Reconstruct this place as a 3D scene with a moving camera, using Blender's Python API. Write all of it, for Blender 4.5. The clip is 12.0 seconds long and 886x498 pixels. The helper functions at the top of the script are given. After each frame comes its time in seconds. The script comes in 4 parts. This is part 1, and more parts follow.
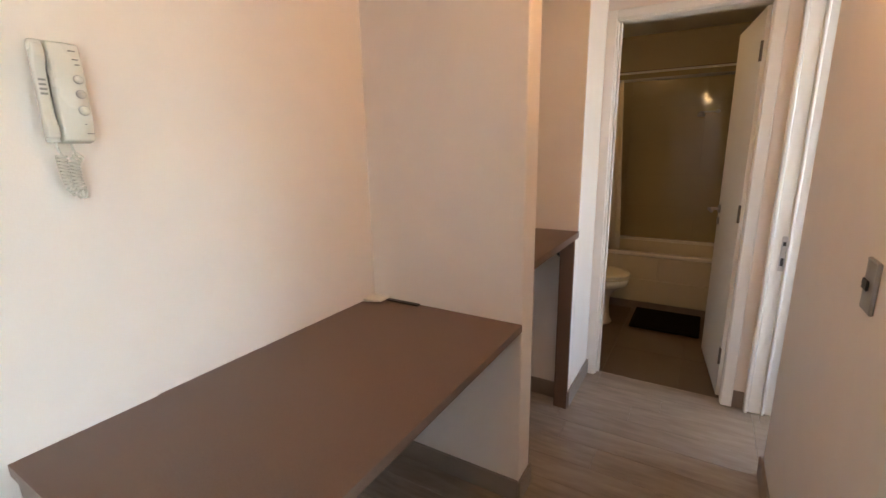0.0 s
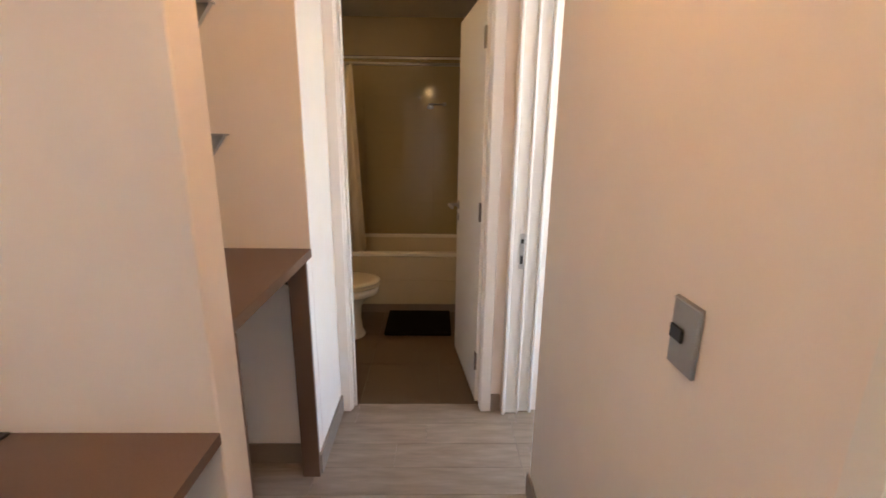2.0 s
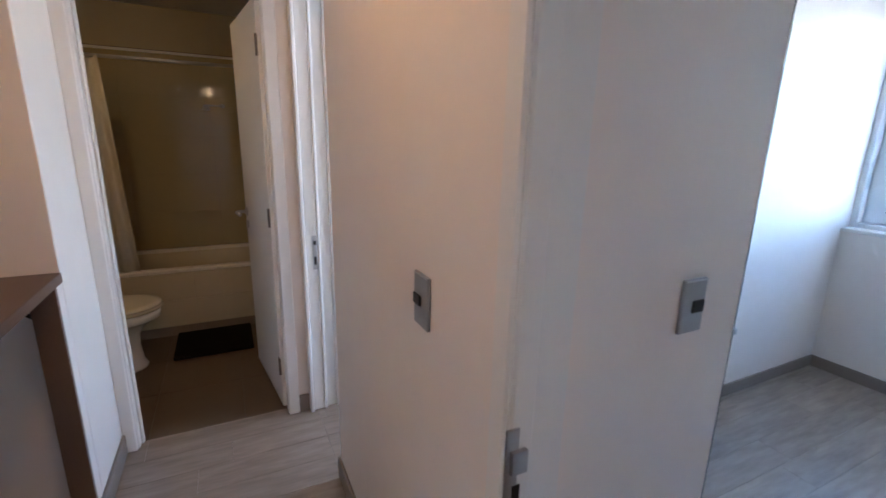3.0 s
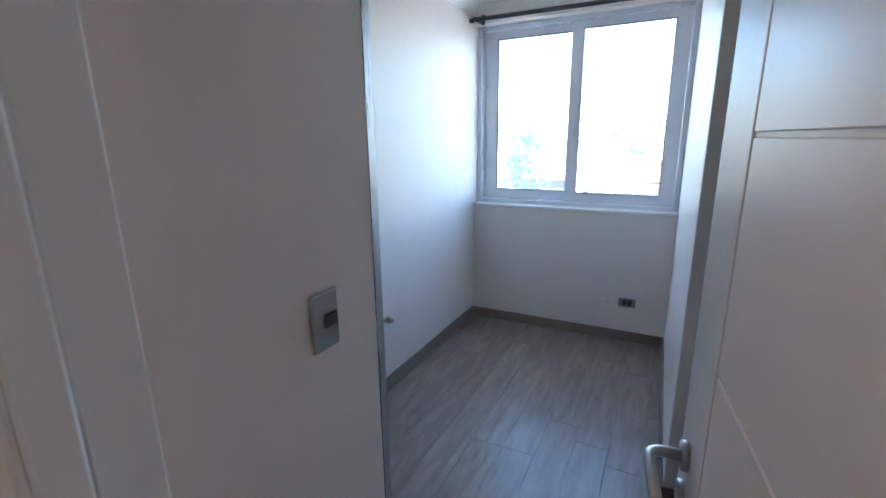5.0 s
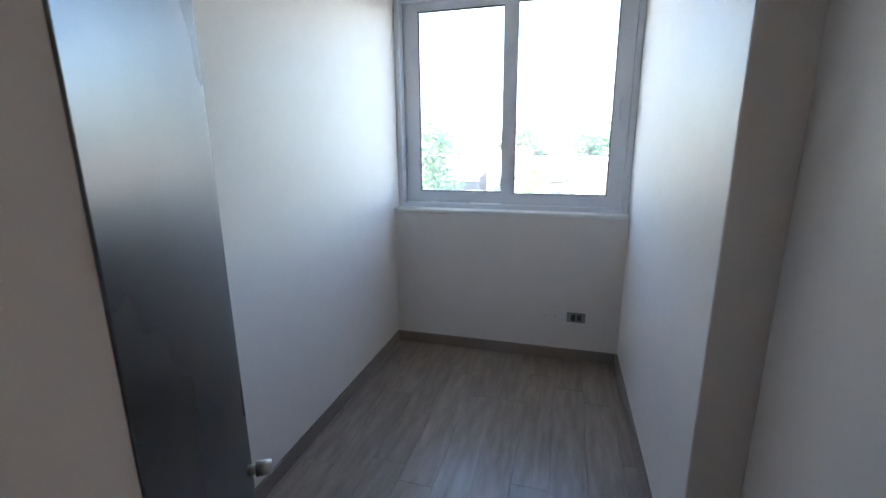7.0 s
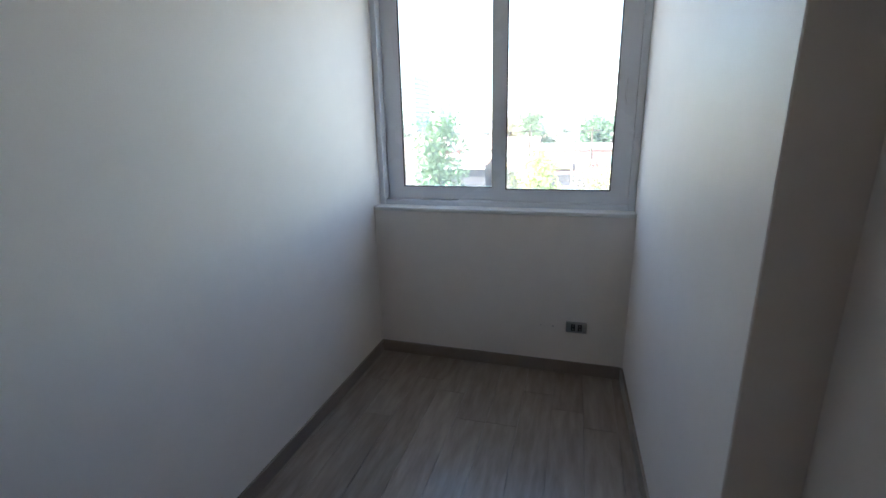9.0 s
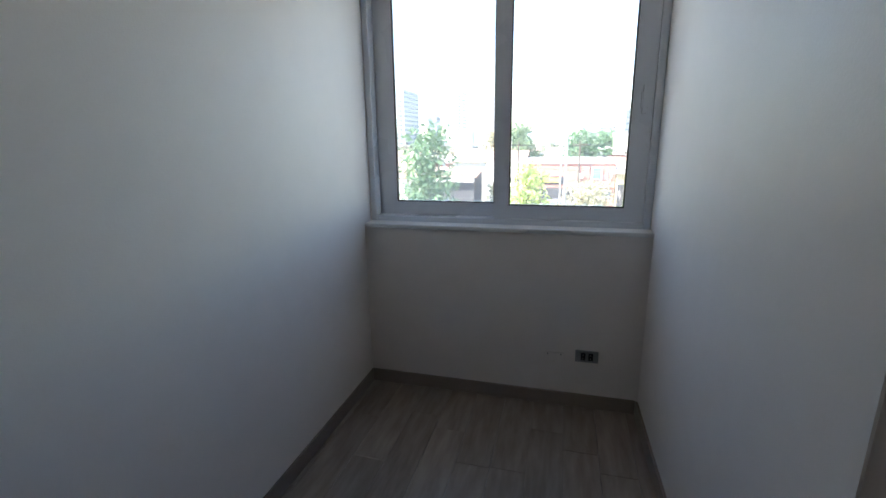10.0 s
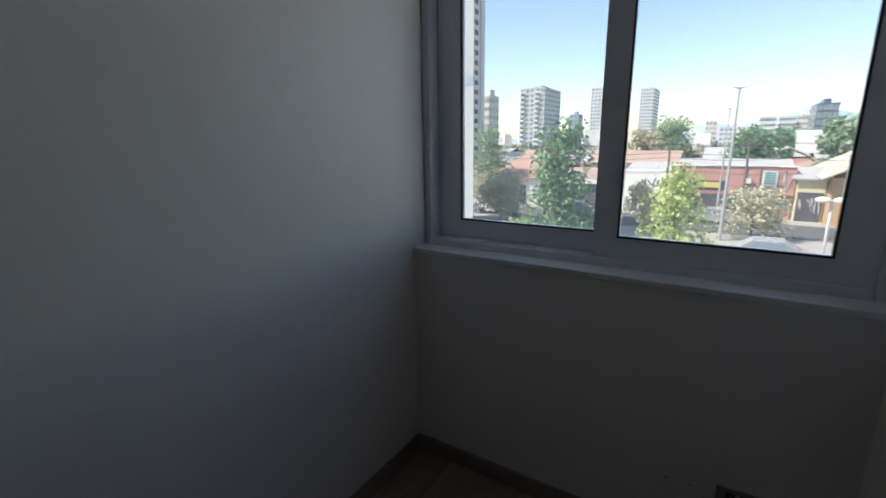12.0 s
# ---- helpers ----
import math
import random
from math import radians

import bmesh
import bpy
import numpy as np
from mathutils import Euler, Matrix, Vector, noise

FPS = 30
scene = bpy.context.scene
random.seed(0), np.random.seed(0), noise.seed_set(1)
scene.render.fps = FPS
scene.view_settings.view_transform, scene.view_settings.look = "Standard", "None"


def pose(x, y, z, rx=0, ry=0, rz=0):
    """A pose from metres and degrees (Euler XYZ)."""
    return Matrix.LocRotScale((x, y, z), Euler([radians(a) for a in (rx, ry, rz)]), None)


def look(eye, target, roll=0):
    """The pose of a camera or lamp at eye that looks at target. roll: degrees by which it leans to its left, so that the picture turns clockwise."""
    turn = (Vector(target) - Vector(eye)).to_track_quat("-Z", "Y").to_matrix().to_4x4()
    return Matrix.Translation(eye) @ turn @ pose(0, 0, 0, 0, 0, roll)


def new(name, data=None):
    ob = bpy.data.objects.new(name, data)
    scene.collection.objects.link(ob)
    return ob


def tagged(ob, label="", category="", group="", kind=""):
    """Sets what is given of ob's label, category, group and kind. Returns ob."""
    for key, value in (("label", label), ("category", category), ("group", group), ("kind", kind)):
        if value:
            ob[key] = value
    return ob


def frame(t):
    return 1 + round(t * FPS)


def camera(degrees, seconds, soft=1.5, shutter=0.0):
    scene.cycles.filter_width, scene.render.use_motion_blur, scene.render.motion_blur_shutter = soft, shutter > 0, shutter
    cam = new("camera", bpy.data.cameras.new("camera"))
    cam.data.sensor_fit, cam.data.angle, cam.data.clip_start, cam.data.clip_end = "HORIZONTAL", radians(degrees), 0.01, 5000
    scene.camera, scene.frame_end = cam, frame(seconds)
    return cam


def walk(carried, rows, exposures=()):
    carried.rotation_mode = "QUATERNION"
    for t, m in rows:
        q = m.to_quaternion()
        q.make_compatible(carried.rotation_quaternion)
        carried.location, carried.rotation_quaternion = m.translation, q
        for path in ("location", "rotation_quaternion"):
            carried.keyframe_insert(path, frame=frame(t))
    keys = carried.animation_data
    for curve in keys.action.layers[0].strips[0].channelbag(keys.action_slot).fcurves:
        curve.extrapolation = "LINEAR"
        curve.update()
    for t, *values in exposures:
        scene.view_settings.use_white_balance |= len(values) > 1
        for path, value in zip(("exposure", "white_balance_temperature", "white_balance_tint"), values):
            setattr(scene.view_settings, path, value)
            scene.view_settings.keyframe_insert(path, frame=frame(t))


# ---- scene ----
cam = camera(90.0, 12.0, shutter=0.18)
PATH = [
    (0, (0.099, 0.099, 1.392), (-0.903, 1.768, 0.936), -1.0),
    (0.5, (0.033, 0.246, 1.412), (-0.936, 1.93, 0.935), -0.4),
    (1, (0.017, 0.416, 1.383), (-0.764, 2.193, 0.9), 0.6),
    (1.5, (0.012, 0.597, 1.383), (-0.437, 2.483, 0.89), 2.0),
    (2, (0.031, 0.693, 1.383), (0.067, 2.629, 0.883), 0.7),
    (2.5, (0.057, 0.658, 1.392), (0.527, 2.538, 0.896), 0.2),
    (3, (0.075, 0.531, 1.406), (0.93, 2.275, 0.928), 1.2),
    (3.5, (0.076, 0.442, 1.42), (1.205, 2.022, 0.94), 1.7),
    (3.7, (0.088, 0.428, 1.415), (1.319, 1.931, 0.939), 2.2),
    (5.3, (0.335, 0.562, 1.413), (2.116, 1.332, 0.927), -0.8),
    (5.5, (0.37, 0.59, 1.408), (2.172, 1.31, 0.922), -0.5),
    (6, (0.513, 0.661, 1.398), (2.341, 1.32, 0.923), -0.7),
    (6.5, (0.653, 0.723, 1.376), (2.499, 1.324, 0.894), -0.6),
    (7, (0.793, 0.791, 1.354), (2.663, 1.32, 0.88), -0.5),
    (7.2, (0.833, 0.812, 1.345), (2.71, 1.307, 0.875), -0.5),
    (9, (1.113, 0.747, 1.362), (2.961, 1.305, 0.839), -1.3),
    (9.5, (1.235, 0.818, 1.341), (3.1, 1.364, 0.868), -0.8),
    (10, (1.317, 0.855, 1.347), (3.192, 1.366, 0.878), -0.8),
    (10.5, (1.42, 0.877, 1.347), (3.305, 1.344, 0.869), -0.4),
    (11, (1.647, 0.839, 1.369), (3.503, 1.408, 0.887), 0.0),
    (11.5, (1.856, 0.862, 1.407), (3.636, 1.594, 0.865), 0.0),
    (12, (2.063, 0.839, 1.34), (3.705, 1.882, 0.874), -0.7),
]
EXPOSURES = [(0.0, 4.4, 6800, 10), (0.5, 4.45, 7050, 10), (1.0, 4.5, 7500, 10), (1.5, 4.62, 7400, 10), (2.0, 4.72, 6750, 10), (2.5, 4.72, 5900, 10), (3.0, 4.2, 5550, 10),
             (3.5, 3.87, 5550, 10), (5.3, 3.6, 5650, 10), (6.5, 3.5, 6100, 10), (7.2, 3.18, 6350, 10), (9.0, 2.78, 6600, 10), (10.0, 2.26, 6650, 10), (11.0, 1.63, 6650, 10), (11.5, 1.22, 6650, 10), (12.0, 0.74, 6650, 10)]
walk(cam, [(t, look(eye, target, roll)) for t, eye, target, roll in PATH], EXPOSURES)

# ---- world, sun, lamps ----
world = bpy.data.worlds.new("sky")
scene.world = world
world.use_nodes = True
wn = world.node_tree.nodes
wl = world.node_tree.links
sky = wn.new("ShaderNodeTexSky")
sky.sky_type = "NISHITA"
sky.sun_disc = False
SUN_EL, SUN_AZ = radians(50), radians(125)   # azimuth counter-clockwise from +X
sky.sun_elevation = SUN_EL
sky.sun_rotation = radians(90) - SUN_AZ
sky.air_density, sky.dust_density = 1.0, 0.6
wn["Background"].inputs["Strength"].default_value = 0.15
wl.new(sky.outputs[0], wn["Background"].inputs["Color"])

sun_dir = Vector((math.cos(SUN_EL) * math.cos(SUN_AZ), math.cos(SUN_EL) * math.sin(SUN_AZ), math.sin(SUN_EL)))
sun = new("sun", bpy.data.lights.new("sun", "SUN"))
sun.data.energy, sun.data.angle, sun.data.color = 5.0, radians(0.6), (1.0, 0.95, 0.88)
sun.matrix_world = look(sun_dir * 50, (0, 0, 0))


def spot(x, y, z, watts, cone):
    l = new("ceiling_spot_light", bpy.data.lights.new("ceiling_spot_light", "SPOT"))
    l.data.energy, l.data.spot_size, l.data.spot_blend, l.data.shadow_soft_size = watts, radians(cone), 0.3, 0.03
    l.data.color = (1.0, 0.47, 0.165)
    l.location = (x, y, z)
    return l


CEIL = 2.32
# place, watts and cone of each ceiling spot: two in the hall, one in the living room, an unseen one added to brighten
# the bathroom
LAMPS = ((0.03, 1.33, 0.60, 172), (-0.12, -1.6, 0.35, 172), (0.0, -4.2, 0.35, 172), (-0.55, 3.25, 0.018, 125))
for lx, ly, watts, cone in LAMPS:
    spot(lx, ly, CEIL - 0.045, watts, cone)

# daylight in the window of the room beside the bathroom
sky_panel = new("next_room_daylight", bpy.data.lights.new("next_room_daylight", "AREA"))
sky_panel.data.shape, sky_panel.data.size, sky_panel.data.size_y = "RECTANGLE", 0.7, 1.5
sky_panel.data.energy, sky_panel.data.color = 0.32, (0.86, 0.93, 1.0)
sky_panel.matrix_world = look((2.19, 2.39, 1.38), (0.0, 2.39, 1.2))


# ---- materials ----
def material(name, color, rough=0.5, metal=0.0, vary=0.06, scale=3.0, fine=60.0, bump=0.02, bump_scale=300.0, spec=0.5, second=None, stretch=(1, 1, 1), island=False, per_object=0.0, rvar=0.06):
    m = bpy.data.materials.new(name)
    m.use_nodes = True
    n, l = m.node_tree.nodes, m.node_tree.links
    b = n["Principled BSDF"]
    b.inputs["Roughness"].default_value, b.inputs["Metallic"].default_value = rough, metal
    b.inputs["Specular IOR Level"].default_value = spec
    co = n.new("ShaderNodeTexCoord")
    mp = n.new("ShaderNodeMapping")
    mp.inputs["Scale"].default_value = stretch
    l.new(co.outputs["Object"], mp.inputs["Vector"])
    a, c = n.new("ShaderNodeTexNoise"), n.new("ShaderNodeTexNoise")
    a.inputs["Scale"].default_value, c.inputs["Scale"].default_value = scale, fine
    a.inputs["Detail"].default_value, c.inputs["Detail"].default_value = 4, 3
    for q in (a, c):
        l.new(mp.outputs[0], q.inputs["Vector"])
    add = n.new("ShaderNodeMath")
    add.operation = "ADD"
    l.new(a.outputs["Fac"], add.inputs[0])
    l.new(c.outputs["Fac"], add.inputs[1])
    last = add.outputs[0]
    if per_object:
        info = n.new("ShaderNodeObjectInfo")
        mul = n.new("ShaderNodeMath")
        mul.operation = "MULTIPLY_ADD"
        l.new(info.outputs["Random"], mul.inputs[0])
        mul.inputs[1].default_value = per_object
        l.new(last, mul.inputs[2])
        last = mul.outputs[0]
    if island:
        geo = n.new("ShaderNodeNewGeometry")
        mul = n.new("ShaderNodeMath")
        mul.operation = "MULTIPLY_ADD"
        l.new(geo.outputs["Random Per Island"], mul.inputs[0])
        mul.inputs[1].default_value = 0.9
        l.new(last, mul.inputs[2])
        last = mul.outputs[0]
    ramp = n.new("ShaderNodeMapRange")
    top = 1.5 + per_object + (0.9 if island else 0)
    ramp.inputs["From Min"].default_value, ramp.inputs["From Max"].default_value = 0.5, top
    l.new(last, ramp.inputs["Value"])
    mix = n.new("ShaderNodeMix")
    mix.data_type = "RGBA"
    lo = [max(v * (1 - vary), 0) for v in color]
    hi = [min(v * (1 + vary), 1) for v in (second or color)]
    mix.inputs["A"].default_value, mix.inputs["B"].default_value = (*lo, 1), (*hi, 1)
    l.new(ramp.outputs[0], mix.inputs["Factor"])
    l.new(mix.outputs["Result"], b.inputs["Base Color"])
    rr = n.new("ShaderNodeMapRange")
    rr.inputs["From Min"].default_value, rr.inputs["From Max"].default_value = 0.3, 0.7
    rr.inputs["To Min"].default_value, rr.inputs["To Max"].default_value = max(rough - rvar, 0.02), min(rough + rvar, 1)
    l.new(a.outputs["Fac"], rr.inputs["Value"])
    l.new(rr.outputs[0], b.inputs["Roughness"])
    if bump:
        d = n.new("ShaderNodeTexNoise")
        d.inputs["Scale"].default_value, d.inputs["Detail"].default_value = bump_scale, 3
        l.new(mp.outputs[0], d.inputs["Vector"])
        bp = n.new("ShaderNodeBump")
        bp.inputs["Strength"].default_value, bp.inputs["Distance"].default_value = min(bump * 10, 1), 0.002
        l.new(d.outputs["Fac"], bp.inputs["Height"])
        l.new(bp.outputs[0], b.inputs["Normal"])
    return m


def leaf_material(name, color, second):
    m = material(name, color, 0.5, vary=0.25, scale=1.0, fine=8, bump=0, second=second, island=True)
    n, l = m.node_tree.nodes, m.node_tree.links
    b = n["Principled BSDF"]
    tr, mix = n.new("ShaderNodeBsdfTranslucent"), n.new("ShaderNodeMixShader")
    l.new(b.inputs["Base Color"].links[0].from_socket, tr.inputs["Color"])
    mix.inputs["Fac"].default_value = 0.32
    l.new(b.outputs[0], mix.inputs[1])
    l.new(tr.outputs[0], mix.inputs[2])
    l.new(mix.outputs[0], n["Material Output"].inputs["Surface"])
    return m


def emitter(name, color, strength):
    m = bpy.data.materials.new(name)
    m.use_nodes = True
    b = m.node_tree.nodes["Principled BSDF"]
    b.inputs["Base Color"].default_value = (0.8, 0.8, 0.8, 1)
    b.inputs["Emission Color"].default_value = (*color, 1)
    b.inputs["Emission Strength"].default_value = strength
    return m


def glass_material():
    m = bpy.data.materials.new("window_glass")
    m.use_nodes = True
    b = m.node_tree.nodes["Principled BSDF"]
    b.inputs["Base Color"].default_value = (0.97, 0.99, 0.98, 1)
    b.inputs["Roughness"].default_value = 0.0
    b.inputs["IOR"].default_value = 1.02
    b.inputs["Transmission Weight"].default_value = 1.0
    n, l = m.node_tree.nodes, m.node_tree.links
    # translucent veil mixed into the pane, washing the view out as glare would
    veil, mix = n.new("ShaderNodeBsdfTranslucent"), n.new("ShaderNodeMixShader")
    veil.inputs["Color"].default_value = (0.9, 0.92, 0.95, 1)
    noise_tex, rng = n.new("ShaderNodeTexNoise"), n.new("ShaderNodeMapRange")
    noise_tex.inputs["Scale"].default_value = 2.5
    rng.inputs["To Min"].default_value, rng.inputs["To Max"].default_value = 0.05, 0.08
    l.new(noise_tex.outputs["Fac"], rng.inputs["Value"])
    l.new(rng.outputs[0], mix.inputs["Fac"])
    l.new(b.outputs[0], mix.inputs[1])
    l.new(veil.outputs[0], mix.inputs[2])
    l.new(mix.outputs[0], n["Material Output"].inputs["Surface"])
    return m


PAINT = material("wall_paint", (0.84, 0.785, 0.745), 0.46, vary=0.03, scale=1.2, fine=9, bump=0.016, bump_scale=170, spec=0.42)
CEILING = material("ceiling_paint", (0.85, 0.84, 0.82), 0.75, vary=0.02, scale=1.0, bump=0.03)
LACQUER = material("white_lacquer", (0.80, 0.80, 0.785), 0.38, vary=0.02, scale=2, fine=30, bump=0.01, bump_scale=90)
BROWN = material("brown_melamine", (0.140, 0.088, 0.064), 0.42, vary=0.10, scale=2.5, fine=220, bump=0.03, bump_scale=500, second=(0.165, 0.106, 0.08))
SKIRT = material("grey_skirting", (0.25, 0.208, 0.178), 0.5, vary=0.10, scale=6, fine=80, bump=0.03, stretch=(1, 1, 4))
def plank_material():
    m = bpy.data.materials.new("wood_look_plank")
    m.use_nodes = True
    n, l = m.node_tree.nodes, m.node_tree.links
    b = n["Principled BSDF"]
    b.inputs["Roughness"].default_value, b.inputs["Specular IOR Level"].default_value = 0.30, 0.7
    co, mp, info = n.new("ShaderNodeTexCoord"), n.new("ShaderNodeMapping"), n.new("ShaderNodeObjectInfo")
    mp.inputs["Scale"].default_value = (0.8, 5.0, 1.0)
    l.new(co.outputs["Object"], mp.inputs["Vector"])
    grain, cloud = n.new("ShaderNodeTexNoise"), n.new("ShaderNodeTexNoise")
    grain.noise_dimensions = cloud.noise_dimensions = "4D"
    shift = n.new("ShaderNodeMath")
    shift.operation = "MULTIPLY"
    shift.inputs[1].default_value = 37.0
    l.new(info.outputs["Random"], shift.inputs[0])
    l.new(shift.outputs[0], grain.inputs["W"])
    l.new(shift.outputs[0], cloud.inputs["W"])
    grain.inputs["Scale"].default_value, grain.inputs["Detail"].default_value, grain.inputs["Roughness"].default_value = 6.0, 4.0, 0.55
    cloud.inputs["Scale"].default_value, cloud.inputs["Detail"].default_value = 3.0, 2.0
    l.new(mp.outputs[0], grain.inputs["Vector"])
    l.new(co.outputs["Object"], cloud.inputs["Vector"])
    mix1, mix2, tone = n.new("ShaderNodeMix"), n.new("ShaderNodeMix"), n.new("ShaderNodeHueSaturation")
    mix1.data_type = mix2.data_type = "RGBA"
    mix1.inputs["A"].default_value, mix1.inputs["B"].default_value = (0.125, 0.092, 0.068, 1), (0.44, 0.365, 0.30, 1)
    con = n.new("ShaderNodeMapRange")
    con.inputs["From Min"].default_value, con.inputs["From Max"].default_value = 0.2, 0.8
    l.new(grain.outputs["Fac"], con.inputs["Value"])
    l.new(con.outputs[0], mix1.inputs["Factor"])
    mix2.inputs["B"].default_value = (0.30, 0.252, 0.212, 1)
    l.new(mix1.outputs["Result"], mix2.inputs["A"])
    fade = n.new("ShaderNodeMapRange")
    fade.inputs["To Max"].default_value = 0.6
    l.new(cloud.outputs["Fac"], fade.inputs["Value"])
    l.new(fade.outputs[0], mix2.inputs["Factor"])
    val = n.new("ShaderNodeMapRange")
    val.inputs["To Min"].default_value, val.inputs["To Max"].default_value = 0.89, 1.05
    l.new(info.outputs["Random"], val.inputs["Value"])
    l.new(val.outputs[0], tone.inputs["Value"])
    l.new(mix2.outputs["Result"], tone.inputs["Color"])
    l.new(tone.outputs[0], b.inputs["Base Color"])
    bump = n.new("ShaderNodeBump")
    bump.inputs["Strength"].default_value, bump.inputs["Distance"].default_value = 0.06, 0.0006
    l.new(grain.outputs["Fac"], bump.inputs["Height"])
    l.new(bump.outputs[0], b.inputs["Normal"])
    return m


PLANK = plank_material()
GROUT = material("plank_joint", (0.15, 0.125, 0.108), 0.8, bump=0.02)
BATHTILE = material("brown_floor_tile", (0.12, 0.082, 0.055), 0.4, vary=0.12, scale=5, fine=40, bump=0.02, per_object=0.3)
WALLTILE = material("glazed_wall_tile", (0.38, 0.32, 0.19), 0.06, vary=0.03, scale=2, fine=20, bump=0.003, bump_scale=8, per_object=0.2, rvar=0.02)
BATHPAINT = material("beige_bath_paint", (0.46, 0.39, 0.26), 0.5, vary=0.03, scale=1.5, bump=0.01)
APRONTILE = material("cream_apron_tile", (0.60, 0.54, 0.41), 0.18, vary=0.03, scale=2, fine=20, bump=0.003, bump_scale=8, rvar=0.03)
PORCELAIN = material("white_porcelain", (0.80, 0.78, 0.72), 0.12, vary=0.02, bump=0)
SEATMAT = material("ivory_plastic_seat", (0.72, 0.66, 0.50), 0.25, vary=0.03, bump=0)
HINGEMAT = material("dull_steel_hinge", (0.17, 0.16, 0.15), 0.45, 0.8, vary=0.1, bump=0)
STEEL = material("satin_steel", (0.52, 0.52, 0.53), 0.34, 1.0, vary=0.06, fine=150, bump=0.01)
PLATE = material("grey_switch_plastic", (0.33, 0.335, 0.345), 0.35, 0.35, vary=0.04, bump=0.01)
BLACK = material("black_plastic", (0.012, 0.012, 0.014), 0.35, vary=0.1, bump=0)
GRAPHITE = material("graphite_gloss_door", (0.085, 0.092, 0.105), 0.27, 1.0, vary=0.05, scale=2, fine=90, bump=0.0008, bump_scale=250)
PVC = material("white_pvc", (0.74, 0.77, 0.83), 0.28, vary=0.02, bump=0.004)
SEAL = material("rubber_seal", (0.02, 0.02, 0.022), 0.6, bump=0)
RODMAT = material("dark_metal_rod", (0.06, 0.065, 0.08), 0.35, 0.6, bump=0)
IVORY = material("ivory_intercom_plastic", (0.66, 0.65, 0.60), 0.28, vary=0.03, bump=0.005)
IVORYDARK = material("grey_print", (0.25, 0.25, 0.24), 0.5, bump=0)
IVORYGREY = material("grey_button_ring", (0.42, 0.42, 0.40), 0.4, bump=0)
CARD = material("white_card", (0.75, 0.73, 0.68), 0.5, bump=0.01)
RUG = material("black_bath_mat", (0.012, 0.010, 0.009), 0.98, spec=0.05, vary=0.4, scale=30, fine=200, bump=0.1, bump_scale=260)
CURTAIN = material("cream_shower_curtain", (0.55, 0.51, 0.41), 0.7, vary=0.04, bump=0.02)
GLASS = glass_material()
BULB = emitter("warm_bulb", (1.0, 0.62, 0.28), 12)

ASPHALT = material("asphalt", (0.09, 0.09, 0.092), 0.9, vary=0.15, scale=0.3, fine=4, bump=0)
PAVING = material("concrete_paving", (0.31, 0.29, 0.26), 0.85, vary=0.1, scale=0.4, fine=3, bump=0)
GROUND = material("dusty_ground", (0.20, 0.18, 0.14), 0.95, vary=0.25, scale=0.05, fine=0.6, bump=0, second=(0.14, 0.16, 0.09))
LEAF = leaf_material("leaf_green", (0.080, 0.155, 0.085), (0.20, 0.32, 0.165))
LEAFY = leaf_material("leaf_yellow_green", (0.27, 0.37, 0.10), (0.55, 0.62, 0.24))
LEAFDRY = leaf_material("leaf_olive", (0.36, 0.36, 0.22), (0.56, 0.52, 0.36))
LEAFGREY = leaf_material("leaf_grey_green", (0.18, 0.26, 0.15), (0.33, 0.42, 0.26))
LEAFFAR = leaf_material("far_foliage", (0.15, 0.2, 0.1), (0.28, 0.3, 0.18))
BARK = material("bark", (0.14, 0.115, 0.09), 0.9, vary=0.2, bump=0)
TOWERW = material("tower_white_render", (0.56, 0.56, 0.55), 0.8, vary=0.05, scale=0.05, fine=0.5, bump=0)
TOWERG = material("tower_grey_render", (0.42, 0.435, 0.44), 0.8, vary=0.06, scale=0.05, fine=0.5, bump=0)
TOWERB = material("tower_blue_grey", (0.30, 0.36, 0.42), 0.6, vary=0.05, scale=0.05, bump=0)
TOWERD = material("dark_glass_tower", (0.07, 0.10, 0.14), 0.25, vary=0.2, scale=0.1, bump=0)
TOWERBR = material("tower_beige_render", (0.60, 0.54, 0.48), 0.8, vary=0.06, scale=0.05, bump=0)
WINDARK = material("dark_window_glass", (0.20, 0.23, 0.27), 0.2, vary=0.3, scale=0.3, bump=0, per_object=0.5)
REDWALL = material("faded_red_wall", (0.44, 0.23, 0.19), 0.85, vary=0.15, scale=0.3, fine=3, bump=0)
WHITEWALL = material("dirty_white_wall", (0.70, 0.68, 0.64), 0.85, vary=0.12, scale=0.4, fine=4, bump=0)
YELLOWWALL = material("cream_yellow_wall", (0.58, 0.52, 0.34), 0.85, vary=0.1, scale=0.4, fine=4, bump=0)
ORANGEWALL = material("orange_wall", (0.46, 0.29, 0.16), 0.8, vary=0.12, scale=0.4, fine=4, bump=0)
DARKWALL = material("dark_shutter", (0.07, 0.07, 0.075), 0.7, vary=0.2, scale=0.6, fine=5, bump=0)
ROOFTILE = material("clay_roof", (0.33, 0.21, 0.165), 0.85, vary=0.2, scale=0.5, fine=6, bump=0)
ROOFZINC = material("zinc_roof", (0.42, 0.40, 0.38), 0.55, 0.1, vary=0.15, scale=0.4, fine=4, bump=0, stretch=(0.2, 4, 1))
ROOFRUST = material("rusty_roof", (0.34, 0.235, 0.19), 0.8, vary=0.2, scale=0.5, fine=4, bump=0)
ROOFPALE = material("pale_tile_roof", (0.46, 0.38, 0.32), 0.8, vary=0.3, scale=0.5, fine=5, bump=0, stretch=(0.3, 5, 1))
FARCITY = material("far_city_walls", (0.62, 0.60, 0.58), 0.9, vary=0.2, scale=0.01, fine=0.2, bump=0, second=(0.72, 0.70, 0.68), island=True)
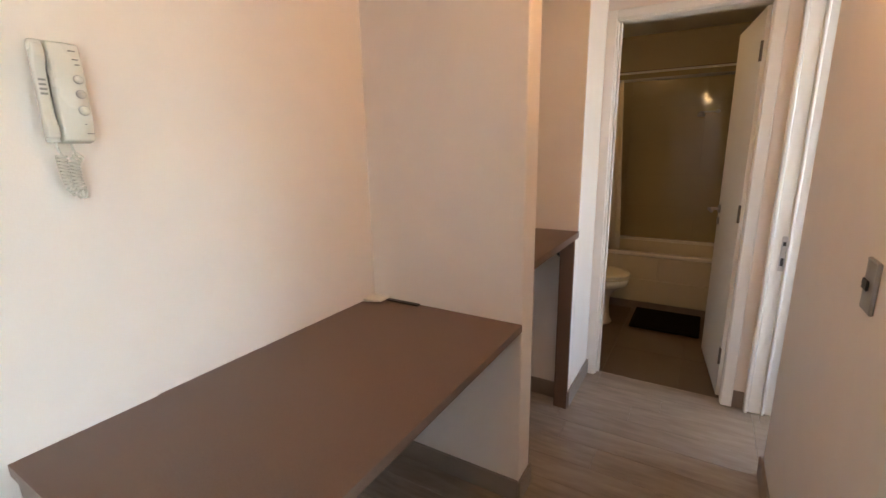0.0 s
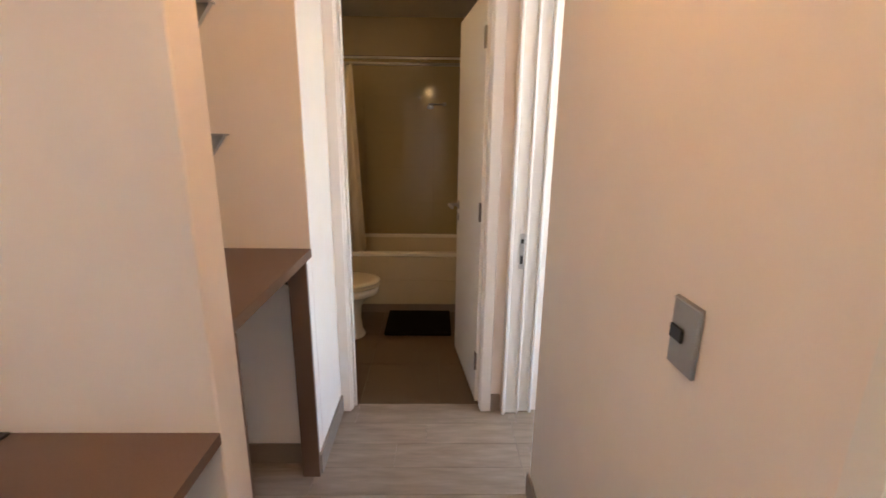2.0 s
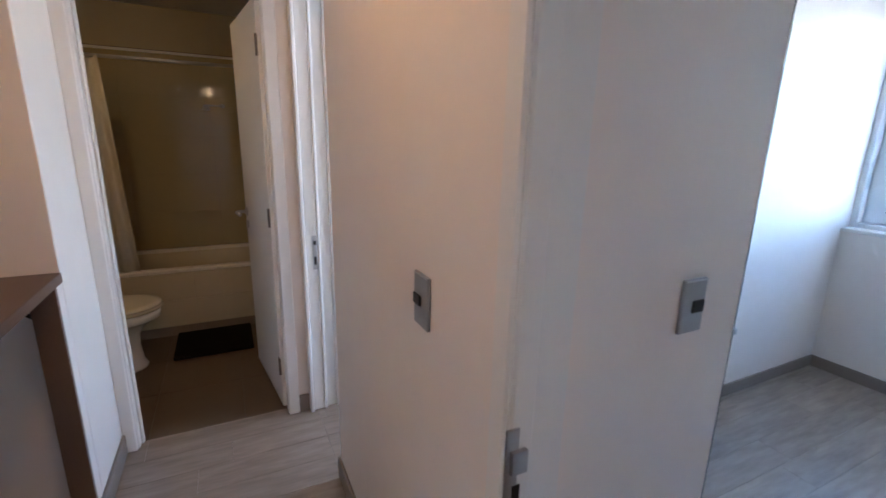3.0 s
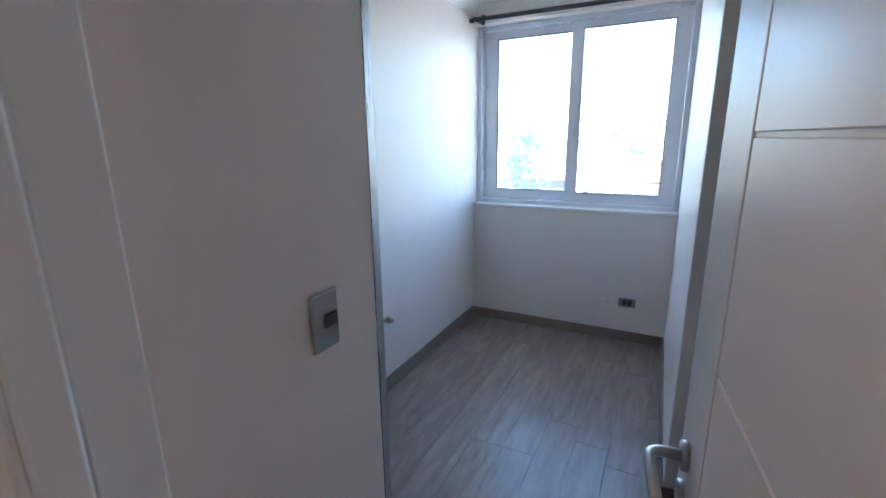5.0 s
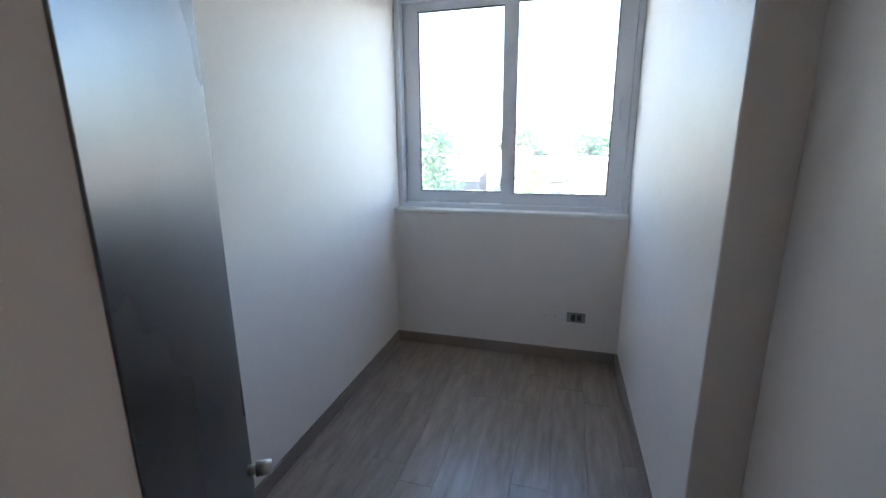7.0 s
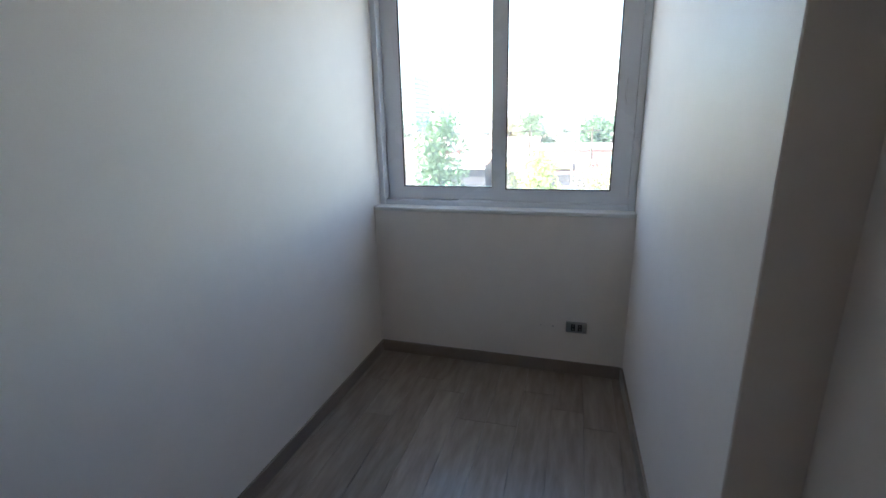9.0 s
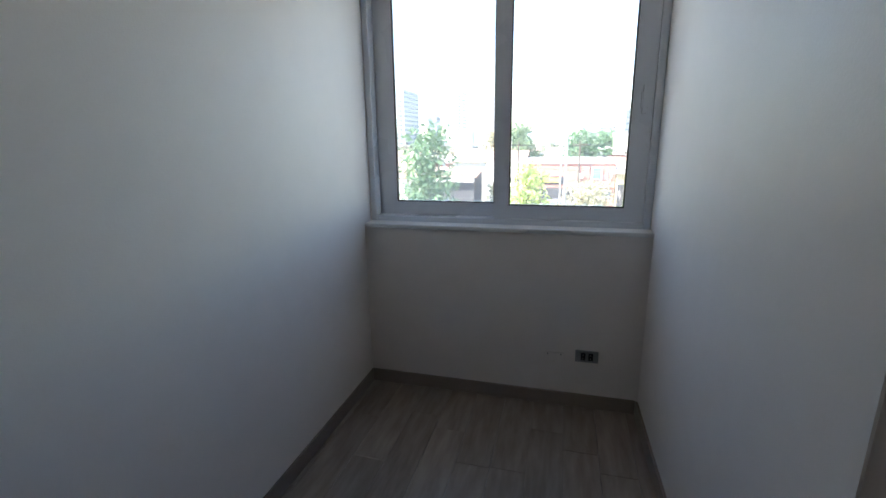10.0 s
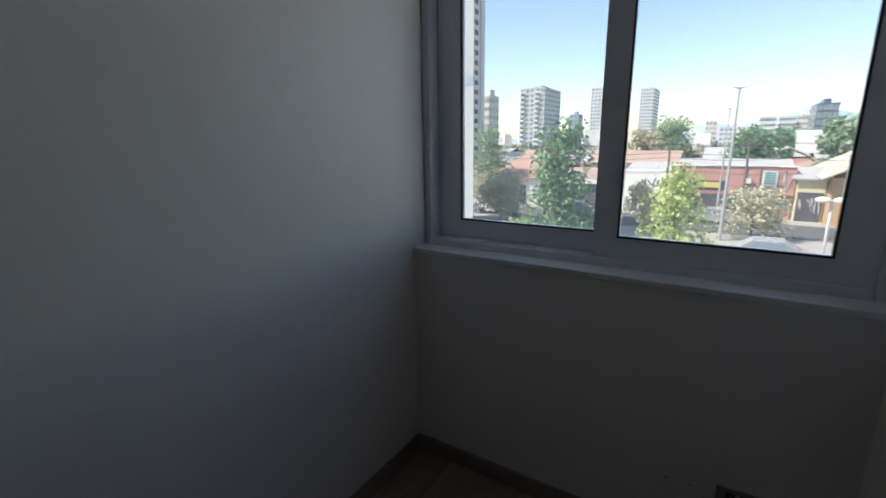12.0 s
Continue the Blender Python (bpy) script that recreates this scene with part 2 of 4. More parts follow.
POLE = material("galvanised_pole", (0.42, 0.43, 0.44), 0.5, 0.4, bump=0)
CARW = material("white_car_paint", (0.7, 0.7, 0.7), 0.25, bump=0, vary=0.02)
CARG = material("grey_car_paint", (0.30, 0.31, 0.33), 0.25, bump=0, vary=0.02)
RUBBER = material("tyre_rubber", (0.02, 0.02, 0.02), 0.8, bump=0)
MOUNT = material("hazy_mountain", (0.28, 0.37, 0.48), 1.0, vary=0.06, scale=0.002, fine=0.02, bump=0, spec=0.0)
SPRAY = material("spray_paint", (0.12, 0.12, 0.14), 0.7, bump=0)
SIGNYELLOW = material("faded_yellow_board", (0.55, 0.45, 0.14), 0.7, vary=0.12, bump=0)
AWNING = material("teal_grey_metal", (0.16, 0.30, 0.29), 0.6, vary=0.12, bump=0)
SPRAYW = material("pale_spray_paint", (0.42, 0.40, 0.40), 0.7, bump=0)


# ---- mesh helpers ----
def box(bm, x0, x1, y0, y1, z0, z1, bevel=0.0, segments=1):
    r = bmesh.ops.create_cube(bm, size=1.0, matrix=Matrix.Translation(((x0 + x1) / 2, (y0 + y1) / 2, (z0 + z1) / 2)) @ Matrix.Diagonal((abs(x1 - x0), abs(y1 - y0), abs(z1 - z0), 1)))
    if bevel:
        edges = list({e for v in r["verts"] for e in v.link_edges})
        bmesh.ops.bevel(bm, geom=edges, offset=bevel, segments=segments, affect="EDGES", profile=0.5)
    return bm


def rod(bm, a, b, r0, r1=None, seg=12):
    a, b = Vector(a), Vector(b)
    m = Matrix.Translation((a + b) / 2) @ (b - a).to_track_quat("Z", "Y").to_matrix().to_4x4()
    bmesh.ops.create_cone(bm, cap_ends=True, segments=seg, radius1=r0, radius2=r0 if r1 is None else r1, depth=(b - a).length, matrix=m)
    return bm


def tube(bm, points, r, seg=8):
    """A round tube through points."""
    rings = []
    pts = [Vector(p) for p in points]
    for i, p in enumerate(pts):
        d = (pts[min(i + 1, len(pts) - 1)] - pts[max(i - 1, 0)]).normalized()
        q = d.to_track_quat("Z", "Y")
        rings.append([bm.verts.new(p + q @ Vector((r * math.cos(2 * math.pi * k / seg), r * math.sin(2 * math.pi * k / seg), 0))) for k in range(seg)])
    for s, e in zip(rings, rings[1:]):
        for k in range(seg):
            bm.faces.new((s[k], s[(k + 1) % seg], e[(k + 1) % seg], e[k]))
    bm.faces.new(list(reversed(rings[0])))
    bm.faces.new(rings[-1])
    return bm


def prism(bm, outline, axis, lo, hi):
    """Extrudes a 2D outline along an axis ('x', 'y' or 'z') from lo to hi."""
    def place(u, v, w):
        return {"x": (w, u, v), "y": (u, w, v), "z": (u, v, w)}[axis]
    a = [bm.verts.new(place(u, v, lo)) for u, v in outline]
    b = [bm.verts.new(place(u, v, hi)) for u, v in outline]
    n = len(outline)
    fs = [bm.faces.new(a), bm.faces.new(list(reversed(b)))]
    for i in range(n):
        fs.append(bm.faces.new((a[i], b[i], b[(i + 1) % n], a[(i + 1) % n])))
    bmesh.ops.recalc_face_normals(bm, faces=fs)
    return bm


def lathe(bm, profile, centre, seg=32, sx=1.0, sy=1.0):
    """Turns (radius, height) pairs about a vertical axis; sx, sy make it oval."""
    rings = []
    for r, z in profile:
        rings.append([bm.verts.new((centre[0] + sx * r * math.cos(2 * math.pi * k / seg), centre[1] + sy * r * math.sin(2 * math.pi * k / seg), centre[2] + z)) for k in range(seg)])
    for s, e in zip(rings, rings[1:]):
        for k in range(seg):
            bm.faces.new((s[k], s[(k + 1) % seg], e[(k + 1) % seg], e[k]))
    bm.faces.new(list(reversed(rings[0])))
    bm.faces.new(rings[-1])
    return bm


def mesh_of(name, bm, mat, smooth=False):
    me = bpy.data.meshes.new(name)
    bm.to_mesh(me)
    bm.free()
    me.materials.append(mat)
    if smooth:
        for p in me.polygons:
            p.use_smooth = True
    return me


def part(name, bm, mat, parent=None, label="", smooth=False):
    ob = new(name, mesh_of(name, bm, mat, smooth))
    if parent is not None:
        ob.parent = parent
    if label:
        ob["label"] = label
    return ob


def thing(name, label, category, group=""):
    return tagged(new(name), label, category, group)


def simple(name, bm, mat, label, category, group="", smooth=False):
    return tagged(part(name, bm, mat, None, "", smooth), label, category, group)


def structure(name, bm, mat, label="", smooth=False):
    return tagged(part(name, bm, mat, None, label, smooth), kind="structure")


def B(*a, **k):
    return box(bmesh.new(), *a, **k)


def boxes(*lots):
    bm = bmesh.new()
    for a in lots:
        box(bm, *a)
    return bm


# ---- the flat: floors, walls, ceilings ----
LW = -1.113      # left wall of the hall
RW = 0.412       # right wall of the hall
PY0, PY1 = 1.528, 1.642   # partition
NY = 2.335       # far wall of the niche
BY = 2.712        # wall with the bathroom door
RX = 3.477       # window wall, inner face
RL = 1.877       # left wall of the window room
RR = 0.445       # right wall of the window room, far half
RR2 = 0.290      # right wall, near half
PX = 1.99       # where the right wall steps in

floor = structure("floor", boxes((-3.4, 3.6, -4.7, 2.76, -0.08, -0.006), (-1.3, 0.9, 2.76, 4.9, -0.08, -0.006)), GROUT, "grey-brown wood-look plank floor")
structure("ceiling", boxes((-3.4, 3.75, -4.7, 2.78, CEIL, CEIL + 0.1), (-1.3, 0.9, 2.78, 4.9, CEIL, CEIL + 0.1)), CEILING, "plain white ceiling")

# hall
structure("wall_hall_left", B(LW - 0.1, LW, -0.6, PY0, 0, CEIL), PAINT, "warm white painted wall")
structure("wall_hall_left_panel", B(LW, LW + 0.006, -0.6, 0.618, 0, CEIL), PAINT, "proud section of the white wall")
structure("wall_partition", B(LW - 0.1, -0.430, PY0, PY1, 0, CEIL, bevel=0.004), PAINT, "white stub wall between desk and counter")
structure("wall_niche_back", B(LW - 0.1, LW, PY1, NY, 0, CEIL), PAINT, "white back wall of the counter niche")
structure("wall_niche_far", B(LW - 0.1, -0.442, NY, BY, 0, CEIL, bevel=0.003), PAINT, "white wall beside the bathroom door")
# wall with the bathroom door
structure("wall_bath_door", boxes((-1.3, -0.442, BY, BY + 0.1, 0, CEIL), (-0.442, -0.40, BY, BY + 0.1, 0, CEIL), (-0.40, 0.278, BY, BY + 0.1, 2.02, CEIL), (0.278, 0.9, BY, BY + 0.1, 0, CEIL)), PAINT, "white wall with the bathroom doorway")
# right wall of the hall
structure("wall_hall_right", B(RW, RW + 0.1, 1.005, 2.155, 0, CEIL, bevel=0.003), PAINT, "white hall wall with a light switch")
structure("wall_hall_right_heads", boxes((RW, RW + 0.1, 0.348, 1.005, 2.03, CEIL), (RW, RW + 0.1, 2.155, BY, 2.03, CEIL)), PAINT, "wall above the doorways")
# unseen stretch, its near end set to limit daylight from the living room
structure("wall_hall_right_near", B(RW, RW + 0.1, -0.22, 0.348, 0, CEIL), PAINT, "white hall wall")

# window room
structure("wall_switch", B(RW + 0.1, 0.944, 1.005, 1.10, 0, CEIL, bevel=0.001), PAINT, "white stub wall with a light switch")
structure("wall_room_left", B(RW + 0.1, RX + 0.2, RL, RL + 0.1, 0, CEIL), PAINT, "white side wall of the window room")
RP = 0.421      # the same wall where it steps in: it runs slightly askew
RE = RR + (RR - RP) / (RX - PX) * 0.2
structure("wall_room_right", prism(bmesh.new(), [(PX, RP), (PX + 0.003, RP + 0.003), (RX + 0.2, RE), (RX + 0.2, RR - 0.25), (PX, RR - 0.25)], "z", 0, CEIL), PAINT, "white projecting side wall with roller texture")
structure("wall_room_right_near", B(RW + 0.1, PX, RR2 - 0.1, RR2, 0, CEIL), PAINT, "white side wall behind the open door")
WB, WT = 0.927, 2.205     # window opening
structure("wall_window", boxes((RX, RX + 0.2, RR, RL, 0, WB), (RX, RX + 0.2, RR, RL, WT, CEIL)), PAINT, "white wall under and over the window")

# the room beside the bathroom, through the second doorway
structure("wall_second_room", boxes((RW + 0.1, 2.3, RL + 0.1, 2.02, 0, CEIL), (0.9, 2.3, 2.76, 2.86, 0, CEIL), (RW + 0.09, 0.9, 2.752, 2.80, 0, CEIL), (2.2, 2.3, 2.02, 2.76, 0, 0.6), (2.2, 2.3, 2.02, 2.76, 2.15, CEIL)), PAINT, "white walls of the next room")

# unseen living room behind, closed but for a window opening sized to set the hall's daylight
structure("wall_living", boxes((-3.4, LW, -0.6, -0.5, 0, CEIL), (RW + 0.1, 3.6, -0.22, -0.12, 0, CEIL), (-3.4, -3.3, -4.7, -0.6, 0, CEIL), (3.5, 3.6, -4.7, -4.4, 0, CEIL), (3.5, 3.6, -2.2, -0.22, 0, CEIL), (3.5, 3.6, -4.4, -2.2, 0, 0.1), (3.5, 3.6, -4.4, -2.2, 2.2, CEIL), (-3.3, 3.5, -4.7, -4.6, 0, CEIL)), PAINT, "plain white walls")
structure("wall_closing", B(3.45, 3.67, -0.116, RR - 0.25, 0, CEIL), PAINT, "plain white wall")

# bathroom shell
structure("wall_bath", boxes((-1.3, -1.2, 2.8, 4.9, 0, CEIL), (0.8, 0.9, 2.8, 4.9, 0, CEIL), (-1.3, 0.9, 4.72, 4.9, 0, CEIL)), BATHPAINT, "beige painted bathroom walls")

# ---- skirting ----
SK = 0.075


def skirting(x0, x1, y0, y1):
    structure("baseboard", B(x0, x1, y0, y1, 0, SK if x0 > RW else 0.095, bevel=0.003), SKIRT, "grey wooden skirting board")


for s in ((LW, LW + 0.012, 0.63, PY0), (LW + 0.0065, LW + 0.019, -0.6, 0.625), (LW + 0.012, -0.430, PY0 - 0.012, PY0), (-0.430, -0.418, PY0 - 0.012, PY1 + 0.004),
          (LW, -0.508, NY - 0.012, NY), (LW, LW + 0.012, PY1, NY - 0.012), (-0.442, -0.430, 2.262, BY - 0.002), (0.322, 0.372, BY - 0.012, BY),
          (RW - 0.012, RW, 1.04, 2.165), (RW - 0.012, RW + 0.1, 2.155, 2.167), (RW + 0.11, 0.9, 2.74, 2.752), (RW - 0.012, RW, -0.22, 0.31),
          (RW + 0.115, 0.950, 0.993, 1.005), (0.948, RX - 0.012, RL - 0.012, RL), (RX - 0.012, RX, RR + 0.012, RL),
          (PX - 0.012, PX, RR2 + 0.012, RP + 0.010), (RW + 0.1, PX - 0.012, RR2, RR2 + 0.012)):
    skirting(*s)
structure("baseboard", prism(bmesh.new(), [(PX - 0.012, RP), (PX - 0.012, RP + 0.012), (RX - 0.012, RR + 0.012), (RX - 0.012, RR)], "z", 0, SK), SKIRT, "grey wooden skirting board")


def cornice(outline_axis, lo, hi, x, y, sx, sy):
    bm = bmesh.new()
    pts = [(0, 0), (0, -0.055), (0.008, -0.055), (0.016, -0.04), (0.036, -0.016), (0.045, -0.008), (0.045, 0)]
    if outline_axis == "x":
        prism(bm, [(y + sy * u, CEIL + v) for u, v in pts], "x", lo, hi)
    else:
        prism(bm, [(x + sx * u, CEIL + v) for u, v in pts], "y", lo, hi)
    structure("trim", bm, CEILING, "white ceiling cornice")


cornice("x", 0.95, RX, 0, RL, 1, -1)
cornice("x", PX, RX, 0, RP + 0.003, 1, 1)
cornice("y", RR + 0.045, RL - 0.045, RX, 0, -1, 1)


# ---- doorways ----
def door_frame(name, label, pieces):
    fr = tagged(new(name), label, kind="structure")
    for nm, a in pieces:
        part(nm, B(*a, bevel=0.004), LACQUER, fr)
    return fr


# bathroom doorway
door_frame("door_frame_1", "white lacquered bathroom door frame", [
    ("jamb", (-0.405, -0.385, BY - 0.004, BY + 0.104, 0, 2.0)), ("jamb", (0.266, 0.28, BY - 0.004, BY + 0.104, 0, 2.0)), ("head", (-0.405, 0.28, BY - 0.004, BY + 0.104, 2.0, 2.022)),
    ("casing", (-0.442, -0.392, BY - 0.018, BY - 0.004, 0, 2.05)), ("casing", (0.270, 0.322, BY - 0.018, BY - 0.004, 0, 2.05)), ("casing", (-0.392, 0.270, BY - 0.018, BY - 0.004, 2.007, 2.05)),
    ("door_stop", (-0.385, -0.373, BY + 0.03, BY + 0.06, 0, 2.0))])
# second doorway: its far post against the bathroom wall
fr2 = door_frame("door_frame_2", "white lacquered door frame with a steel strike plate", [
    ("jamb", (0.392, 0.448, BY - 0.028, BY - 0.001, 0, 2.03)), ("casing", (0.374, 0.392, BY - 0.046, BY - 0.001, 0, 2.07)), ("jamb", (0.448, 0.515, BY - 0.014, BY + 0.05, 0, 2.03)),
    ("door_stop", (0.448, 0.462, BY - 0.036, BY - 0.014, 0, 2.03)), ("casing", (0.515, 0.53, BY - 0.03, BY + 0.05, 0, 2.07)), ("head", (0.392, 0.515, 2.155, BY - 0.03, 2.005, 2.03))])
part("strike_plate", boxes((0.424, 0.446, BY - 0.031, BY - 0.0285, 0.775, 0.945), (0.43, 0.45, BY - 0.036, BY - 0.031, 0.895, 0.925)), STEEL, fr2, "steel strike plate")
part("latch_hole", boxes((0.429, 0.441, BY - 0.0322, BY - 0.031, 0.80, 0.84), (0.429, 0.441, BY - 0.0375, BY - 0.036, 0.90, 0.92)), BLACK, fr2, "dark latch hole")
# doorway of the window room
fr3 = door_frame("door_frame_3", "white lacquered door frame with a steel strike plate", [
    ("casing", (RW - 0.012, RW, 0.985, 1.028, 0, 2.07)), ("jamb", (RW - 0.002, 0.452, 0.982, 1.004, 0, 2.03)), ("jamb", (0.455, RW + 0.112, 0.996, 1.0045, 0, 2.03)),
    ("jamb", (RW - 0.002, RW + 0.104, 0.338, 0.360, 0, 2.03)), ("casing", (RW - 0.012, RW, 0.318, 0.363, 0, 2.07)), ("head", (RW - 0.002, RW + 0.104, 0.366, 0.982, 2.005, 2.03)), ("casing", (RW - 0.012, RW, 0.363, 0.985, 2.012, 2.07))])
part("strike_plate", boxes((0.402, 0.424, 0.9795, 0.9825, 0.872, 1.007), (0.41, 0.436, 0.972, 0.9795, 0.935, 0.972)), STEEL, fr3, "steel strike plate")
part("latch_hole", B(0.416, 0.430, 0.9785, 0.9797, 0.885, 0.91), BLACK, fr3, "dark latch hole")


def lever(parent, p, out, along):
    """A lever handle: p on the leaf, out the way from the leaf, along the lever's way."""
    p, out, along = Vector(p), Vector(out), Vector(along)
    part("rosette", rod(bmesh.new(), p, p + out * 0.009, 0.026, 0.025, 24), STEEL, parent, "round steel rosette", True)
    bm = bmesh.new()
    bend = []
    for k in range(7):
        a = k / 6 * math.pi / 2
        bend.append(p + out * (0.04 + 0.02 * math.sin(a)) + along * (0.02 * (1 - math.cos(a))))
    tube(bm, [p + out * 0.006] + bend + [p + out * 0.06 + along * 0.12], 0.0095, 12)
    part("door_handle", bm, STEEL, parent, "satin steel lever handle", True)
    q = p - Vector((0, 0, 0.075))
    part("key_rosette", rod(bmesh.new(), q, q + out * 0.008, 0.024, 0.023, 24), STEEL, parent, "round steel key rosette", True)


# leaf of the window room, hinged at the near post, standing open
leaf_dir = Vector((math.cos(radians(7.4)), math.sin(radians(7.4)), 0))
leaf_nrm = Vector((-leaf_dir.y, leaf_dir.x, 0))
HINGE = Vector((0.445, 0.371, 0))
LEAF_W = 0.655


def leaf_box(bm, s0, s1, n0, n1, z0, z1, bevel=0.0):
    n = len(bm.verts)
    box(bm, s0, s1, n0, n1, z0, z1, bevel)
    bm.verts.ensure_lookup_table()
    for v in bm.verts[n:]:
        v.co = HINGE + leaf_dir * v.co.x + leaf_nrm * v.co.y + Vector((0, 0, v.co.z))
    return bm


door1 = tagged(new("door_1"), "white lacquered grooved door standing open, steel lever handle", "door", kind="structure")
bm = bmesh.new()
leaf_box(bm, 0, LEAF_W, -0.035, -0.004, 0.008, 2.0, 0.002)
part("door_core", bm, LACQUER, door1)
G1 = 0.508
bm = bmesh.new()
leaf_box(bm, G1 + 0.004, LEAF_W, -0.0045, 0, 0.008, 2.0, 0.0015)
part("stile", bm, LACQUER, door1)
zs = [0.008, 0.446, 0.769, 1.092, 1.415, 1.738, 2.0]
for z0, z1 in zip(zs, zs[1:]):
    bm = bmesh.new()
    leaf_box(bm, 0, G1 - 0.002, -0.0045, 0, z0 + 0.003, z1 - 0.003, 0.0015)
    part("panel", bm, LACQUER, door1)
lever(door1, HINGE + leaf_dir * (LEAF_W - 0.05) + Vector((0, 0, 0.888)), leaf_nrm, -leaf_dir)
lever(door1, HINGE + leaf_dir * (LEAF_W - 0.05) - leaf_nrm * 0.035 + Vector((0, 0, 0.888)), -leaf_nrm, -leaf_dir)

# bathroom leaf, standing open into the bathroom
bd = Vector((-0.085, 0.66, 0)).normalized()
bn = Vector((-bd.y, bd.x, 0))
BH = Vector((0.248, BY + 0.062, 0))
door2 = tagged(new("door_2"), "white bathroom door standing open on steel hinges", "door", kind="structure")


def bleaf(bm, s0, s1, n0, n1, z0, z1, bevel=0.0):
    n = len(bm.verts)
    box(bm, s0, s1, n0, n1, z0, z1, bevel)
    bm.verts.ensure_lookup_table()
    for v in bm.verts[n:]:
        v.co = BH + bd * v.co.x + bn * v.co.y + Vector((0, 0, v.co.z))
    return bm


part("door_leaf", bleaf(bmesh.new(), 0, 0.64, -0.036, 0, 0.01, 1.99, 0.002), LACQUER, door2)
for z in (0.243, 1.026, 1.795):
    bm = bmesh.new()
    bleaf(bm, 0.0, 0.038, 0, 0.0025, z - 0.042, z + 0.042, 0.001)
    rod(bm, BH + bn * 0.004 + Vector((0, 0, z - 0.045)), BH + bn * 0.004 + Vector((0, 0, z + 0.045)), 0.006, seg=12)
    part("hinge", bm, HINGEMAT, door2, "satin steel hinge")
lever(door2, BH + bd * 0.585 + Vector((0, 0, 0.975)), bn, -bd)

# ---- window ----
win = tagged(new("window_1"), "white sliding window with two panes", "window", kind="structure")
FX0, FX1 = 3.56, 3.66
for nm, a in (("window_frame", (FX0, FX1, RL - 0.036, RL, WB, WT)), ("window_frame", (FX0, FX1, RR, RR + 0.036, WB, WT)), ("window_frame", (FX0, FX1, RR + 0.036, RL - 0.036, WB, WB + 0.034)), ("window_frame", (FX0, FX1, RR + 0.036, RL - 0.036, WT - 0.034, WT))):
    part(nm, B(*a, bevel=0.004), PVC, win)


def sash(x0, x1, y0, y1, gy0, gy1, gz0, gz1, z0, z1):
    s = part("sash", boxes((x0, x1, y0, gy0, z0, z1), (x0, x1, gy1, y1, z0, z1), (x0, x1, gy0, gy1, z0, gz0), (x0, x1, gy0, gy1, gz1, z1)), PVC, win)
    e = 0.006
    part("seal", boxes((x0 - 0.001, x0 + 0.012, gy0, gy0 + e, gz0, gz1), (x0 - 0.001, x0 + 0.012, gy1 - e, gy1, gz0, gz1), (x0 - 0.001, x0 + 0.012, gy0 + e, gy1 - e, gz0, gz0 + e), (x0 - 0.001, x0 + 0.012, gy0 + e, gy1 - e, gz1 - e, gz1)), SEAL, s)
    xm = (x0 + x1) / 2
    g = part("pane", B(xm - 0.003, xm + 0.003, gy0 + e, gy1 - e, gz0 + e, gz1 - e), GLASS, s)
    g.visible_shadow = False
    return s


sash(3.618, 3.652, 1.146, RL - 0.037, 1.200, 1.738, 1.033, 2.12, WB + 0.035, WT - 0.035)
s2 = sash(3.572, 3.61, RR + 0.037, 1.196, 0.571, 1.120, 1.029, 2.122, WB + 0.035, WT - 0.035)
part("sash_handle", boxes((3.553, 3.572, 0.512, 0.530, 1.46, 1.58), (3.558, 3.572, 0.506, 0.536, 1.485, 1.555)), PVC, s2, "white recessed sash handle")
part("window_sill", B(RX - 0.008, FX0 + 0.004, RR + 0.001, RL - 0.001, WB - 0.018, WB + 0.004, bevel=0.003), LACQUER, win, "white painted sill")

# double curtain rod over the window
crod = thing("curtain_rod", "dark metal double curtain rod over the window", "curtain rod")
for x, z in ((RX - 0.055, 2.228), (RX - 0.10, 2.210)):
    part("rod", rod(bmesh.new(), (x, RR + 0.02, z), (x, RL - 0.035, z), 0.0115), RODMAT, crod, "", True)
    part("finial", rod(bmesh.new(), (x, RL - 0.04, z), (x, RL - 0.014, z), 0.016, 0.013), RODMAT, crod, "", True)
for y in (RL - 0.075, RR + 0.09):
    part("bracket", boxes((RX - 0.105, RX, y - 0.008, y + 0.008, 2.196, 2.212), (RX - 0.006, RX, y - 0.014, y + 0.014, 2.206, 2.262)), RODMAT, crod)


# ---- hall furniture ----
desk = thing("wall_desk", "brown melamine desktop fixed between the walls", "desk")
DZ = 0.754
bm = prism(bmesh.new(), [(LW + 0.0065, 0.315), (-0.430, 0.315), (-0.430, PY0 - 0.001), (LW + 0.0005, PY0 - 0.001), (LW + 0.0005, 0.6185), (LW + 0.0065, 0.6185)], "z", DZ - 0.028, DZ)
part("desktop", bm, BROWN, desk)
part("side_panel", B(LW + 0.024, -0.50, 0.32, 0.338, 0, DZ - 0.028, bevel=0.001), BROWN, desk)
part("back_rail", B(LW + 0.012, LW + 0.03, 0.64, PY0 - 0.012, DZ - 0.11, DZ - 0.028), BROWN, desk)

card = simple("paper_card", prism(bmesh.new(), [(LW + 0.008, DZ + 0.014), (LW + 0.095, DZ + 0.018), (LW + 0.10, DZ + 0.014), (LW + 0.01, DZ + 0.002)], "y", PY0 - 0.085, PY0 - 0.012), CARD, "white folded card lying in the desk corner", "card")
simple("cable_strip", B(LW + 0.085, LW + 0.245, PY0 - 0.028, PY0 - 0.006, DZ, DZ + 0.007, bevel=0.002), BLACK, "thin dark cable cover on the desktop", "cable cover")

